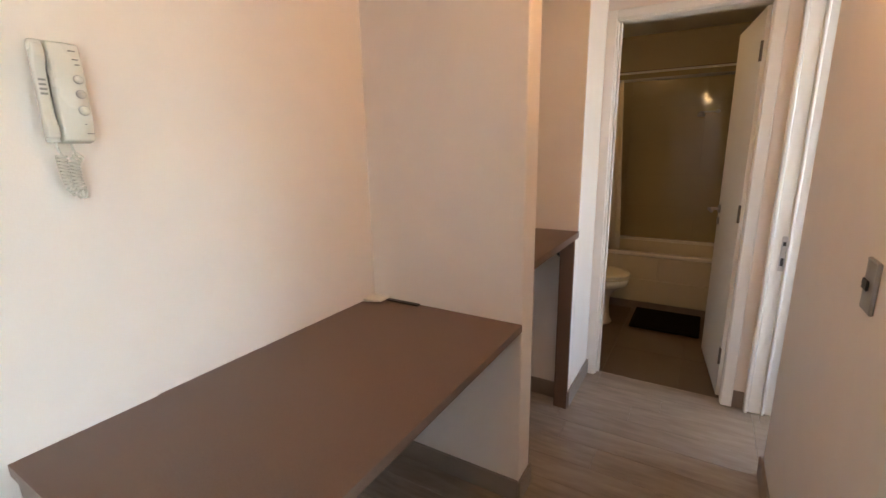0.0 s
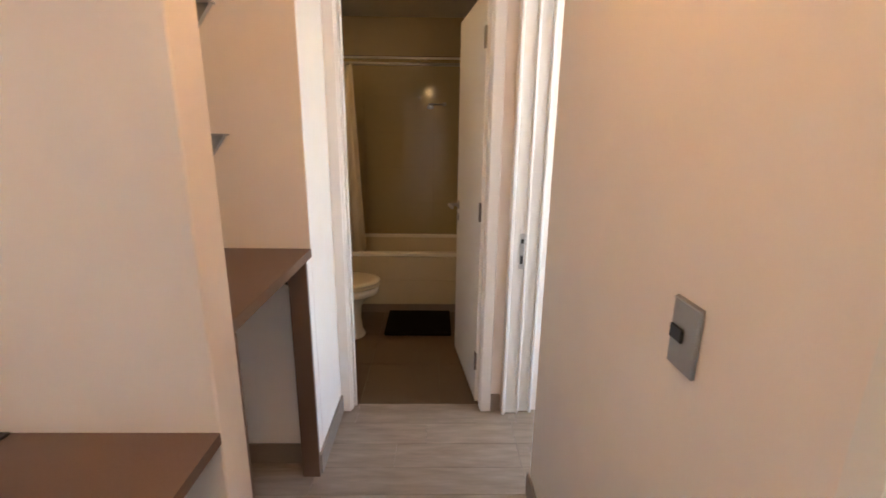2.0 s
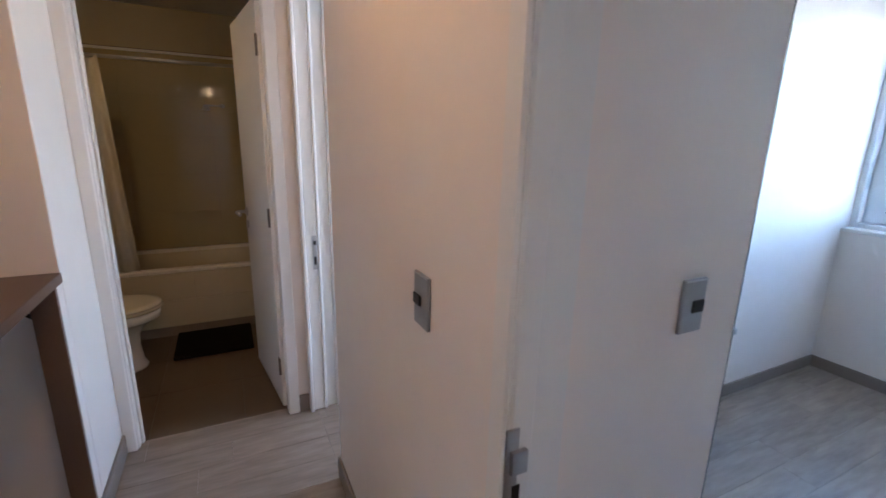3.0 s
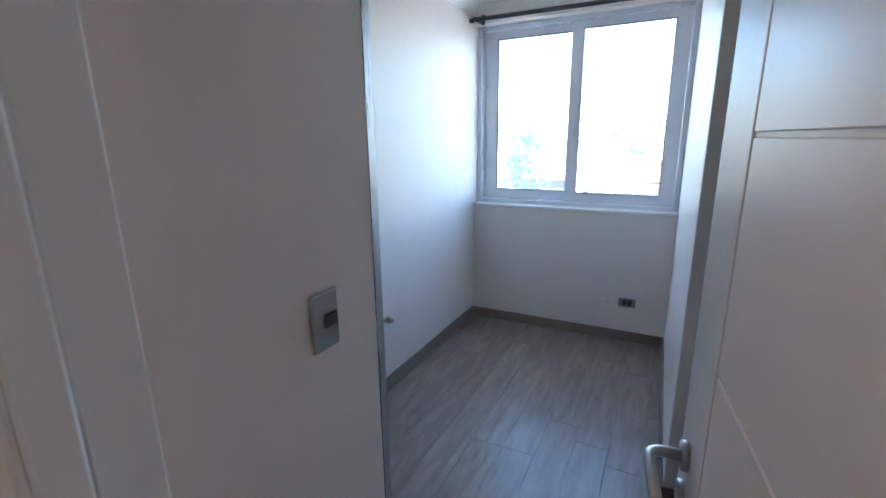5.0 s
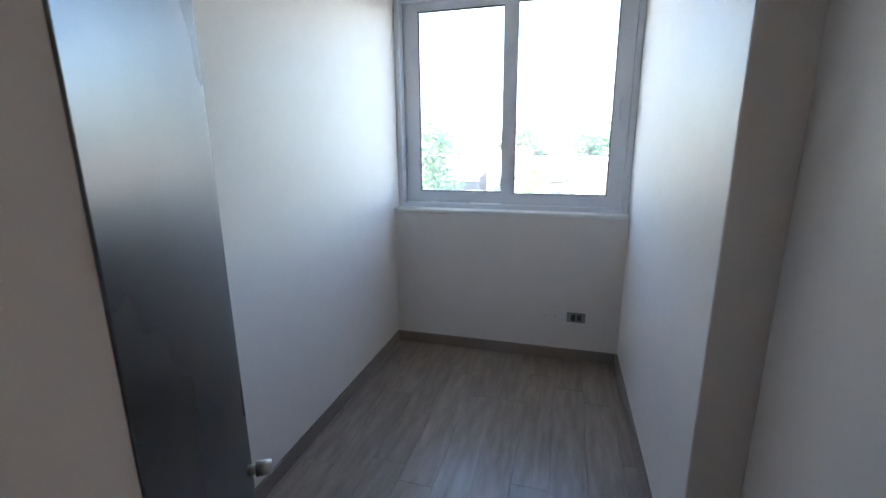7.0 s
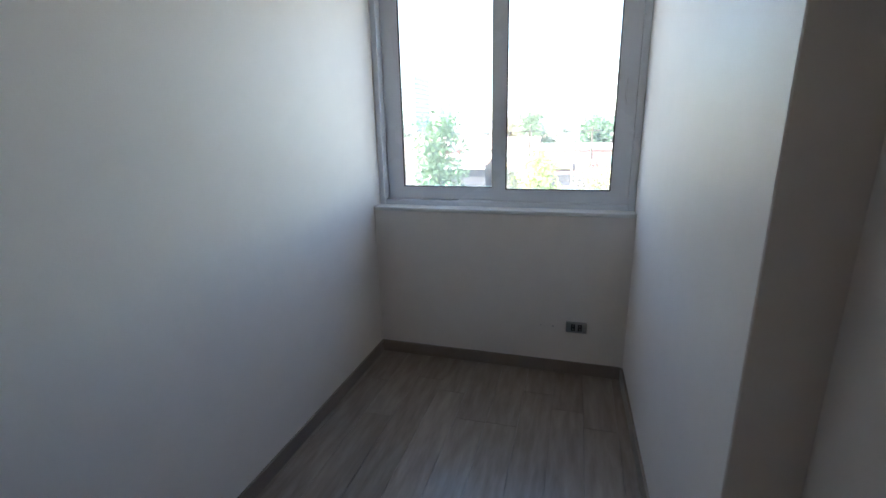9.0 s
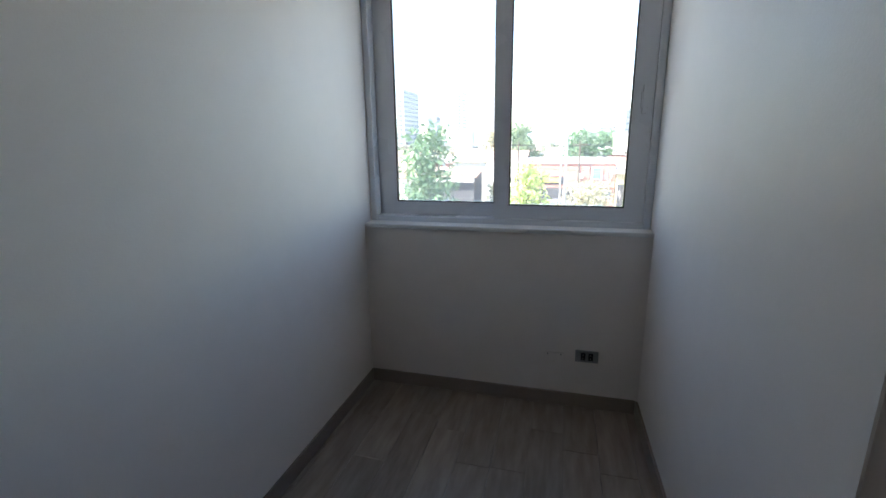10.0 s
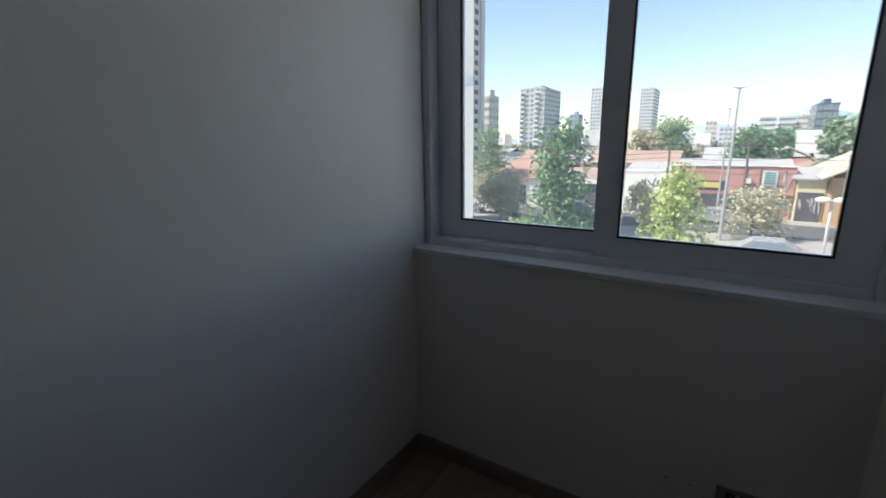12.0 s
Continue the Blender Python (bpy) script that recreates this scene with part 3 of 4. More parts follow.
counter = thing("bar_counter", "brown melamine counter on side panels in a niche", "counter")
CZ = 0.957
part("countertop", B(LW + 0.001, -0.440, PY1 + 0.001, NY - 0.001, CZ - 0.034, CZ, bevel=0.0015), BROWN, counter)
part("end_panel", B(-0.508, -0.438, 2.246, 2.262, 0, CZ - 0.034, bevel=0.001), BROWN, counter, "brown end panel with a scuffed foot")
part("end_panel", B(-0.535, -0.438, PY1 + 0.006, PY1 + 0.026, 0, CZ - 0.034, bevel=0.001), BROWN, counter)
part("infill", B(-0.508, -0.444, 2.262, NY - 0.001, 0, CZ - 0.034), PAINT, counter, "white infill behind the end panel")
part("bracket", prism(bmesh.new(), [(-0.62, CZ - 0.034), (-0.51, CZ - 0.034), (-0.51, CZ - 0.12)], "y", 2.246, 2.258), BLACK, counter, "dark metal bracket under the top")


def shelf_support(z):
    t = thing("shelf_bracket", "small grey metal shelf bracket on the niche wall", "bracket", "brackets in the niche")
    part("top_plate", B(-0.82, -0.704, NY - 0.05, NY, z - 0.007, z, bevel=0.001), PLATE, t)
    part("web", prism(bmesh.new(), [(-0.81, z - 0.006), (-0.715, z - 0.006), (-0.775, z - 0.088), (-0.81, z - 0.088)], "y", NY - 0.022, NY), PLATE, t)
    return t


shelf_support(1.377)
shelf_support(1.80)


# intercom handset on the wall
ic = thing("intercom", "ivory wall intercom with handset and coiled cord", "intercom")
IX = LW + 0.007
IY = -0.010


def rounded(bm, offset, segments=3):
    bmesh.ops.bevel(bm, geom=[e for e in bm.edges if e.calc_face_angle(0) > 0.6], offset=offset, segments=segments, affect="EDGES", profile=0.5)
    return bm


part("base", B(IX, IX + 0.020, IY + 0.503, IY + 0.580, 1.410, 1.614, bevel=0.007, segments=3), IVORY, ic, "", True)
bm = prism(bmesh.new(), [(IX + 0.019, 1.612), (IX + 0.042, 1.608), (IX + 0.050, 1.57), (IX + 0.050, 1.50), (IX + 0.052, 1.44), (IX + 0.047, 1.414), (IX + 0.019, 1.408)], "y", IY + 0.523, IY + 0.578)
part("face", rounded(bm, 0.004), IVORY, ic, "", True)
bm = prism(bmesh.new(), [(IX + 0.018, 1.60), (IX + 0.042, 1.603), (IX + 0.047, 1.58), (IX + 0.036, 1.555), (IX + 0.032, 1.47), (IX + 0.045, 1.44), (IX + 0.042, 1.42), (IX + 0.018, 1.42)], "y", IY + 0.499, IY + 0.519)
part("handset", rounded(bm, 0.003), IVORY, ic, "", True)
part("speaker_slots", boxes(*[(IX + 0.033, IX + 0.0355, IY + 0.502, IY + 0.514, 1.505 + 0.009 * k, 1.509 + 0.009 * k) for k in range(4)]), IVORYDARK, ic)
for z, rad in ((1.538, 0.0078), (1.509, 0.0078), (1.476, 0.0092)):
    bt = part("button", rod(bmesh.new(), (IX + 0.046, IY + 0.564, z), (IX + 0.056, IY + 0.564, z), rad, rad * 0.9, 20), IVORY, ic, "", True)
    part("button_ring", rod(bmesh.new(), (IX + 0.046, IY + 0.564, z), (IX + 0.0525, IY + 0.564, z), rad + 0.0013, rad + 0.0013, 20), IVORYGREY, bt, "", True)
for py, pz, pw in ((0.556, 1.592, 0.014), (0.560, 1.576, 0.012), (0.563, 1.566, 0.010), (0.563, 1.428, 0.014), (0.561, 1.447, 0.004)):
    part("print", B(IX + 0.049, IX + 0.0528, IY + py, IY + py + pw * 0.8, pz, pz + 0.002), IVORYDARK, ic)
for y in (0.514, 0.540):
    part("cord_lead", tube(bmesh.new(), [(IX + 0.02, IY + y, 1.412), (IX + 0.019, IY + y + 0.002, 1.398), (IX + 0.022, IY + y + 0.006, 1.382)], 0.0022, 8), IVORY, ic, "", True)


def coil(line, turns, rad, wire):
    """A coiled cord round a bent line."""
    line = [Vector(p) for p in line]
    seg = [(b - a).length for a, b in zip(line, line[1:])]
    n, pts = turns * 10, []
    for k in range(n + 1):
        d, q = sum(seg) * k / n, 0
        while q < len(seg) - 1 and d > seg[q]:
            d -= seg[q]
            q += 1
        way = (line[q + 1] - line[q]).normalized()
        side = way.cross(Vector((1, 0, 0))).normalized()
        a = 2 * math.pi * turns * k / n
        pts.append(line[q] + way * d + side * rad * math.cos(a) + Vector((rad * math.sin(a), 0, 0)))
    return tube(bmesh.new(), pts, wire, 6)


CX = IX + 0.022
part("coiled_cord", coil([(CX, IY + 0.518, 1.384), (CX, IY + 0.519, 1.35), (CX, IY + 0.524, 1.318), (CX, IY + 0.536, 1.302), (CX, IY + 0.552, 1.301)], 15, 0.0085, 0.0026), IVORY, ic, "ivory coiled cord", True)
part("coiled_cord", coil([(CX + 0.010, IY + 0.547, 1.384), (CX + 0.010, IY + 0.535, 1.37), (CX + 0.010, IY + 0.534, 1.335), (CX + 0.008, IY + 0.540, 1.310)], 11, 0.0085, 0.0026), IVORY, ic, "ivory coiled cord", True)


# switches and sockets
def switch(label, centre, out, side, hw=0.0345, hh=0.056, r0=-0.004, r1=0.030):
    t = thing("light_switch", label, "switch", "light switches")
    c, out, side = Vector(centre), Vector(out), Vector(side)

    def slab(name, mat, w0, w1, h0, h1, d0, d1, bevel):
        bm = B(w0, w1, d0, d1, h0, h1, bevel=bevel)
        for v in bm.verts:
            v.co = c + side * v.co.x + out * v.co.y + Vector((0, 0, v.co.z))
        bmesh.ops.recalc_face_normals(bm, faces=bm.faces)
        return part(name, bm, mat, t)
    slab("plate", PLATE, -hw, hw, -hh, hh, 0, 0.008, 0.0025)
    slab("plate_trim", STEEL, -hw + 0.0015, hw - 0.0015, hh - 0.0045, hh - 0.0015, 0.008, 0.0092, 0.0004)
    slab("rocker", BLACK, r0, r1, -0.012, 0.012, 0.008, 0.0125, 0.002)
    return t


switch("grey switch plate with a black rocker in the hall", (RW, 1.300, 1.093), (-1, 0, 0), (0, 1, 0))
switch("grey switch plate with a black rocker inside the room", (0.798, 1.005, 1.130), (0, -1, 0), (1, 0, 0), 0.030, 0.0505, -0.007, 0.024)

outlet = thing("wall_socket", "grey double socket low on the window wall", "socket")
part("plate", B(RX - 0.009, RX, 0.646, 0.756, 0.256, 0.318, bevel=0.002), PLATE, outlet)
for y in (0.682, 0.718):
    so = part("socket_insert", B(RX - 0.011, RX - 0.009, y - 0.011, y + 0.011, 0.268, 0.306, bevel=0.0008), BLACK, outlet)
    part("contact", boxes((RX - 0.0116, RX - 0.011, y - 0.002, y + 0.002, 0.275, 0.281), (RX - 0.0116, RX - 0.011, y - 0.002, y + 0.002, 0.293, 0.299)), STEEL, so)
blank = thing("blanking_plate", "white blanking plate painted over beside the socket", "cover plate")
part("plate", B(RX - 0.004, RX, 0.812, 0.908, 0.246, 0.292, bevel=0.001), PAINT, blank)
for y in (0.826, 0.892):
    part("screw", rod(bmesh.new(), (RX - 0.0055, y, 0.283), (RX - 0.004, y, 0.283), 0.0028, seg=10), BLACK, blank)

# wardrobe that faces the window, one narrow leaf standing half open
wr = thing("wardrobe", "built-in wardrobe with graphite satin doors, one half open", "wardrobe")
part("cabinet_body", boxes((RW + 0.105, 0.925, RL - 0.02, RL - 0.001, 0.0, CEIL - 0.001), (RW + 0.105, RW + 0.12, 1.102, RL - 0.02, 0, CEIL - 0.001), (RW + 0.12, 0.925, 1.102, 1.115, 0, CEIL - 0.001), (RW + 0.12, 0.925, 1.115, RL - 0.02, 1.70, 1.718)), LACQUER, wr)
part("wardrobe_door", B(0.930, 0.948, 1.44, RL - 0.002, 0.02, CEIL - 0.06, bevel=0.001), GRAPHITE, wr)
WH, WA, WW = Vector((0.951, 1.008, 0)), radians(33), 0.309
wdir, wnrm = Vector((math.cos(WA), math.sin(WA), 0)), Vector((math.sin(WA), -math.cos(WA), 0))


def wleaf(bm):
    for v in bm.verts:
        v.co = WH + wdir * v.co.x + wnrm * v.co.y + Vector((0, 0, v.co.z))
    return bm


wd = part("wardrobe_door", wleaf(B(-0.008, WW - 0.001, -0.018, 0.0, 0.02, CEIL - 0.06, bevel=0.0008)), GRAPHITE, wr, "graphite door leaf standing half open")
part("edge_strip", wleaf(B(WW - 0.001, WW, -0.018, 0.0, 0.02, CEIL - 0.06)), STEEL, wd)
kb = WH + wdir * (WW - 0.032) + Vector((0, 0, 0.953))
part("knob", rod(rod(bmesh.new(), kb, kb + wnrm * 0.010, 0.0065, seg=16), kb + wnrm * 0.010, kb + wnrm * 0.028, 0.0095, 0.0088, 20), STEEL, wd, "small steel knob", True)


# ceiling spots in the hall and living room, and the added bathroom one
def downlight(x, y):
    t = thing("ceiling_spot", "small round ceiling spot lamp with a warm bulb", "ceiling lamp", "ceiling spots")
    bm = bmesh.new()
    lathe(bm, [(0.030, -0.004), (0.045, -0.010), (0.045, 0.0), (0.03, 0.0)], (x, y, CEIL), 24)
    part("ring", bm, STEEL, t, "", True)
    part("bulb", lathe(bmesh.new(), [(0.004, -0.032), (0.020, -0.028), (0.026, -0.016), (0.028, -0.004)], (x, y, CEIL), 20), BULB, t, "", True)


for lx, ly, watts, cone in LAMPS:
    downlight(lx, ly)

# ---- bathroom ----
tile_rnd = random.Random(8)
TUBY = 4.0
tub = thing("bathtub", "white bathtub behind a tiled apron", "bathtub")
bm = bmesh.new()
for a in ((-1.19, 0.79, TUBY - 0.004, TUBY + 0.06), (-1.19, 0.79, 4.64, 4.70), (-1.19, -1.08, TUBY + 0.06, 4.64), (0.68, 0.79, TUBY + 0.06, 4.64)):
    box(bm, *a, 0.465, 0.495, bevel=0.008, segments=2)
part("rim", bm, PORCELAIN, tub)
# the hollow: sloping sides down to a flat bottom
bm = bmesh.new()
top_ring = [bm.verts.new(p) for p in ((-1.08, TUBY + 0.06, 0.47), (0.68, TUBY + 0.06, 0.47), (0.68, 4.64, 0.47), (-1.08, 4.64, 0.47))]
low_ring = [bm.verts.new(p) for p in ((-0.92, TUBY + 0.13, 0.12), (0.55, TUBY + 0.13, 0.12), (0.55, 4.57, 0.12), (-0.92, 4.57, 0.12))]
for k in range(4):
    bm.faces.new((top_ring[k], top_ring[(k + 1) % 4], low_ring[(k + 1) % 4], low_ring[k]))
bm.faces.new(low_ring)
bmesh.ops.recalc_face_normals(bm, faces=bm.faces)
# hollow dimmed through its colour: apron cream where the rim is white
basin = part("basin", bm, APRONTILE, tub)
shell = basin.modifiers.new("thickness", "SOLIDIFY")
shell.thickness, shell.offset = 0.006, 0
part("apron", B(-1.19, 0.79, TUBY + 0.012, TUBY + 0.03, 0.07, 0.465), APRONTILE, tub)
part("kick", B(-1.19, 0.79, TUBY + 0.016, TUBY + 0.03, 0, 0.07), SKIRT, tub, "grey kick strip")
for k in range(4):
    part("tile", B(-1.19 + k * 0.5, -0.693 + k * 0.5, TUBY, TUBY + 0.012, 0.075, 0.268, bevel=0.0015), APRONTILE, tub)
    part("tile", B(-1.19 + k * 0.5, -0.693 + k * 0.5, TUBY, TUBY + 0.012, 0.271, 0.462, bevel=0.0015), APRONTILE, tub)

tiles = structure("wall_tiles", B(-1.19, 0.79, 4.712, 4.72, 0.49, 2.02), GROUT, "cream glazed wall tiles over the tub")
TW, TH = 0.60, 0.30
for r in range(5):
    for k in range(4):
        x0 = -1.19 + k * TW
        tile_bm = B(x0 + 0.0004, min(x0 + TW - 0.0004, 0.79), 4.705, 4.712, 0.4942 + r * TH, 0.4938 + (r + 1) * TH, bevel=0.0008)
        ta, tb = tile_rnd.gauss(0, 0.006), tile_rnd.gauss(0, 0.004)   # hand-set, not quite flat
        for v in tile_bm.verts:
            v.co.y += ta * (v.co.z - 0.495 - (r + 0.5) * TH) + tb * (v.co.x - x0 - TW / 2)
        part("tile", tile_bm, WALLTILE, tiles)
part("tile_edge", B(-1.19, 0.79, 4.695, 4.712, 1.995, 2.012), LACQUER, tiles, "pale edge trim over the tiles")
curtain_rail = simple("shower_rail", rod(bmesh.new(), (-1.19, TUBY + 0.04, 1.86), (0.79, TUBY + 0.04, 1.86), 0.011), STEEL, "chrome shower rail over the bathtub", "shower rail", "", True)
bm = bmesh.new()
cols = [[bm.verts.new((-1.08 + 0.52 * (1 + 0.12 * (1 - z)) * u, TUBY + 0.04 + 0.018 * math.sin(u * 42 + z), 0.42 + 1.44 * z)) for z in (0, 0.25, 0.5, 0.75, 1.0)] for u in [k / 60 for k in range(61)]]
for a, b in zip(cols, cols[1:]):
    for k in range(4):
        bm.faces.new((a[k], b[k], b[k + 1], a[k + 1]))
cu = simple("shower_curtain", bm, CURTAIN, "cream shower curtain drawn aside on the rail", "curtain", "", True)
mod = cu.modifiers.new("thickness", "SOLIDIFY")
mod.thickness = 0.002
shower = thing("shower_fitting", "small chrome shower arm on the tiled wall", "shower")
part("arm", rod(bmesh.new(), (-0.03, 4.69, 1.635), (0.12, 4.69, 1.635), 0.006), STEEL, shower, "", True)
part("mount", rod(bmesh.new(), (0.10, 4.705, 1.635), (0.10, 4.68, 1.635), 0.016), STEEL, shower, "", True)
part("head", rod(bmesh.new(), (-0.02, 4.69, 1.63), (-0.02, 4.68, 1.605), 0.018, 0.03, 20), STEEL, shower, "", True)

toilet = thing("toilet", "white porcelain toilet with an ivory seat", "toilet")
TX, TY = -0.585, 3.60
bm = bmesh.new()
lathe(bm, [(0.10, 0), (0.103, 0.015), (0.088, 0.05), (0.080, 0.14), (0.085, 0.22), (0.115, 0.275), (0.165, 0.315), (0.182, 0.325), (0.184, 0.375)], (TX, TY, 0), 36, 1.25, 1.0)
part("bowl", bm, PORCELAIN, toilet, "", True)
part("seat", lathe(bmesh.new(), [(0.165, 0.375), (0.187, 0.378), (0.19, 0.387), (0.185, 0.395)], (TX, TY, 0), 36, 1.28, 1.0), SEATMAT, toilet, "ivory plastic seat", True)
part("lid", lathe(bmesh.new(), [(0.18, 0.396), (0.19, 0.399), (0.187, 0.413), (0.15, 0.420)], (TX, TY, 0), 36, 1.27, 1.0), SEATMAT, toilet, "ivory closed lid", True)
part("cistern", B(-1.195, -0.99, TY - 0.2, TY + 0.2, 0.375, 0.78, bevel=0.02, segments=3), PORCELAIN, toilet)
part("pedestal", B(-1.195, -0.72, TY - 0.10, TY + 0.10, 0, 0.375, bevel=0.02, segments=2), PORCELAIN, toilet)

bm = bmesh.new()
box(bm, -0.325, 0.15, 3.575, 3.985, 0.0, 0.03, bevel=0.008, segments=2)
simple("bath_mat", bm, RUG, "black shaggy bath mat in front of the tub", "bath mat")
# bathroom floor tiles
for i in range(5):
    for j in range(5):
        x0, y0 = -1.2 + i * 0.42, 2.763 + j * 0.42
        part("tile", B(x0 + 0.0015, min(x0 + 0.4185, 0.8), y0 + 0.0015, y0 + 0.4185, -0.006, 0.0, bevel=0.001), BATHTILE, floor)

# ---- floor planks ----
rnd = random.Random(5)


def planks(x0, x1, y0, y1, w, length, as_parts=True):
    y = y0
    bm_all = None if as_parts else bmesh.new()
    while y < y1 - 0.01:
        ye = min(y + w, y1)
        x = x0 - rnd.random() * length
        while x < x1:
            a, b = max(x, x0), min(x + length, x1)
            if b - a > 0.02:
                if as_parts:
                    part("plank", B(a + 0.0005, b - 0.0005, y + 0.0005, ye - 0.0005, -0.006, 0.0, bevel=0.0006), PLANK, floor)
                else:
                    box(bm_all, a + 0.0006, b - 0.0006, y + 0.0006, ye - 0.0006, -0.006, 0.0)
            x += length
        y = ye
    if not as_parts:
        tagged(part("plank_field", bm_all, PLANK, floor), kind="stuff")


planks(LW, RW, -0.55, 2.762, 0.15, 0.90)
planks(RW, 3.48, 0.20, RL, 0.15, 0.90)
planks(RW, 2.2, 2.0, 2.755, 0.15, 0.90)
planks(-3.3, 3.5, -4.6, -0.55, 0.15, 0.90, False)
planks(RW, 3.5, -0.55, -0.22, 0.15, 0.90, False)

# ---- outside ----
EX, EY, EZ = 2.063, 0.839, 1.34
GZ0 = -6.2


def at(d, s):
    """The plan place d metres out of the window, s sideways per metre."""
    return EX + d, EY + s * d


def ground_sheet():
    bm = bmesh.new()
    box(bm, 9, 4600, -3000, 3000, GZ0 - 1, GZ0 - 0.12)
    return bm


structure("ground", ground_sheet(), GROUND, "dusty ground running to the horizon")
structure("road", boxes((EX + 28, EX + 36.5, -400, 400, GZ0 - 0.5, GZ0 - 0.10), (EX + 42.5, EX + 50, -400, 400, GZ0 - 0.5, GZ0 - 0.10)), ASPHALT, "grey asphalt avenue with two carriageways")
structure("pavement", boxes((9, EX + 28, -400, 400, GZ0 - 0.5, GZ0), (EX + 50, EX + 53.5, -400, 400, GZ0 - 0.5, GZ0), (EX + 36.5, EX + 42.5, -400, 400, GZ0 - 0.5, GZ0)), PAVING, "pale concrete pavement and median")
structure("road_marking", boxes(*[(EX + 32.2, EX + 32.35, y, y + 3, GZ0 - 0.1, GZ0 - 0.096) for y in range(-60, 60, 8)], *[(EX + 46.2, EX + 46.35, y, y + 3, GZ0 - 0.1, GZ0 - 0.096) for y in range(-60, 60, 8)]), WHITEWALL, "white dashed lane lines")


def leaves(bm, centre, rad, count, size, r, flat=0.5):
    for _ in range(count):
        while True:
            p = Vector((r.uniform(-1, 1), r.uniform(-1, 1), r.uniform(-1, 1)))
            if 0.25 < p.length < 1:
                break
        c = Vector(centre) + Vector((p.x * rad[0], p.y * rad[1], p.z * rad[2]))
        u = Vector((r.gauss(0, 1), r.gauss(0, 1), r.gauss(0, 1))).normalized()
        v = u.cross(Vector((r.gauss(0, 1), r.gauss(0, 1), r.gauss(0, 1)))).normalized()
        s = size * r.uniform(0.6, 1.3)
        a = bm.verts.new(c - u * s)
        b = bm.verts.new(c + v * s * 0.55)
        e = bm.verts.new(c + u * s)
        f = bm.verts.new(c - v * s * 0.55)
        bm.faces.new((a, b, e, f))


def tree(label, x, y, height, width, mat, seed, clumps=26, per=90, leaf=0.13, lowest=0.2, taper=0.5, name="tree", taper_from=0.45):
    r = random.Random(seed)
    t = tagged(new(name), label, "tree")
    tr = bmesh.new()
    rod(tr, (x, y, GZ0 - 0.3), (x, y, GZ0 + height * 0.75), 0.05 + height * 0.012, 0.02, 8)
    crown = bmesh.new()
    for k in range(clumps):
        h = lowest + (1 - lowest) * ((k + r.random()) / clumps)
        span = width / 2 * (1 - taper * max(0, (h - taper_from) / (1 - taper_from))) * (0.6 + 0.4 * min(1, (h - lowest) / 0.2 + 0.3))
        a, q = r.uniform(0, 2 * math.pi), span * math.sqrt(r.random()) * 0.8
        c = (x + q * math.cos(a), y + q * math.sin(a), GZ0 + h * height * 0.95)
        rod(tr, (x, y, GZ0 + h * height * 0.7), c, 0.03, 0.008, 5)
        w = width * r.uniform(0.13, 0.24) * (1 if taper < 0.8 else 1.15 - 0.75 * h)
        leaves(crown, c, (w, w, w * r.uniform(0.7, 1.1)), per, leaf, r)
    part("trunk", tr, BARK, t)
    part("crown", crown, mat, t)
    return t


def near_tree(label, d, s, top, width, mat, seed, **k):
    x, y = at(d, s)
    return tree(label, x, y, EZ + top * d - GZ0, width, mat, seed, **k)


near_tree("tall leafy green street tree in front of the window", 20, 0.318, 0.046, 4.3, LEAF, 3, clumps=64, per=70, leaf=0.135, lowest=0.04, taper=0.74, taper_from=0.3)
near_tree("low yellow-green sapling at the kerb", 20, 0.415, -0.18, 2.6, LEAFY, 14, clumps=16, per=60, leaf=0.13, lowest=0.3, taper=0.4)
near_tree("young yellow-green street tree by the kerb", 26, 0.078, -0.05, 4.2, LEAFY, 4, clumps=46, per=64, leaf=0.125, lowest=0.12, taper=0.72)
near_tree("sparse olive tree on the median", 41, -0.052, -0.094, 5.2, LEAFDRY, 5, clumps=30, per=110, leaf=0.14, lowest=0.25, taper=0.4)
near_tree("olive tree on the median", 41, 0.140, -0.090, 4.0, LEAFDRY, 6, clumps=26, per=90, leaf=0.14, lowest=0.25, taper=0.3)
near_tree("dusty round tree on the median", 41, 0.465, -0.088, 5.4, LEAFDRY, 7, clumps=36, per=110, leaf=0.15, lowest=0.25, taper=0.3)
near_tree("dark tree beside the tower", 52, 0.500, 0.036, 6.5, LEAFGREY, 8, clumps=40, per=80, leaf=0.17, lowest=0.2, taper=0.5)
near_tree("broad green tree behind the red shop", 75, -0.038, 0.012, 8.4, LEAF, 9, clumps=44, per=120, leaf=0.28, lowest=0.25, taper=0.4)
near_tree("tall grey-green tree behind the houses", 95, 0.100, 0.036, 10.5, LEAFGREY, 10, clumps=56, per=110, leaf=0.28, lowest=0.15, taper=0.5)
near_tree("grey-green tree beside the white block", 75, -0.158, 0.032, 6.0, LEAFGREY, 11, clumps=36, per=110, leaf=0.32, lowest=0.2, taper=0.4)
near_tree("olive tree among the roofs", 80, 0.150, 0.020, 7.0, LEAFDRY, 12, clumps=30, per=100, leaf=0.3, lowest=0.2, taper=0.4)
near_tree("green tree among the roofs", 110, -0.085, 0.014, 9.0, LEAF, 13, clumps=34, per=100, leaf=0.36, lowest=0.2, taper=0.4)

# far treetops, not to be counted
bm = bmesh.new()
r = random.Random(21)
for k in range(150):
    d = r.uniform(95, 330)
    x, y = at(d, r.uniform(-0.35, 0.62))
    h = r.uniform(3.5, 7.0)
    w = r.uniform(2.5, 5)
    leaves(bm, (x, y, GZ0 + h * 0.6), (w, w, h * 0.42), 110, 0.55, r)
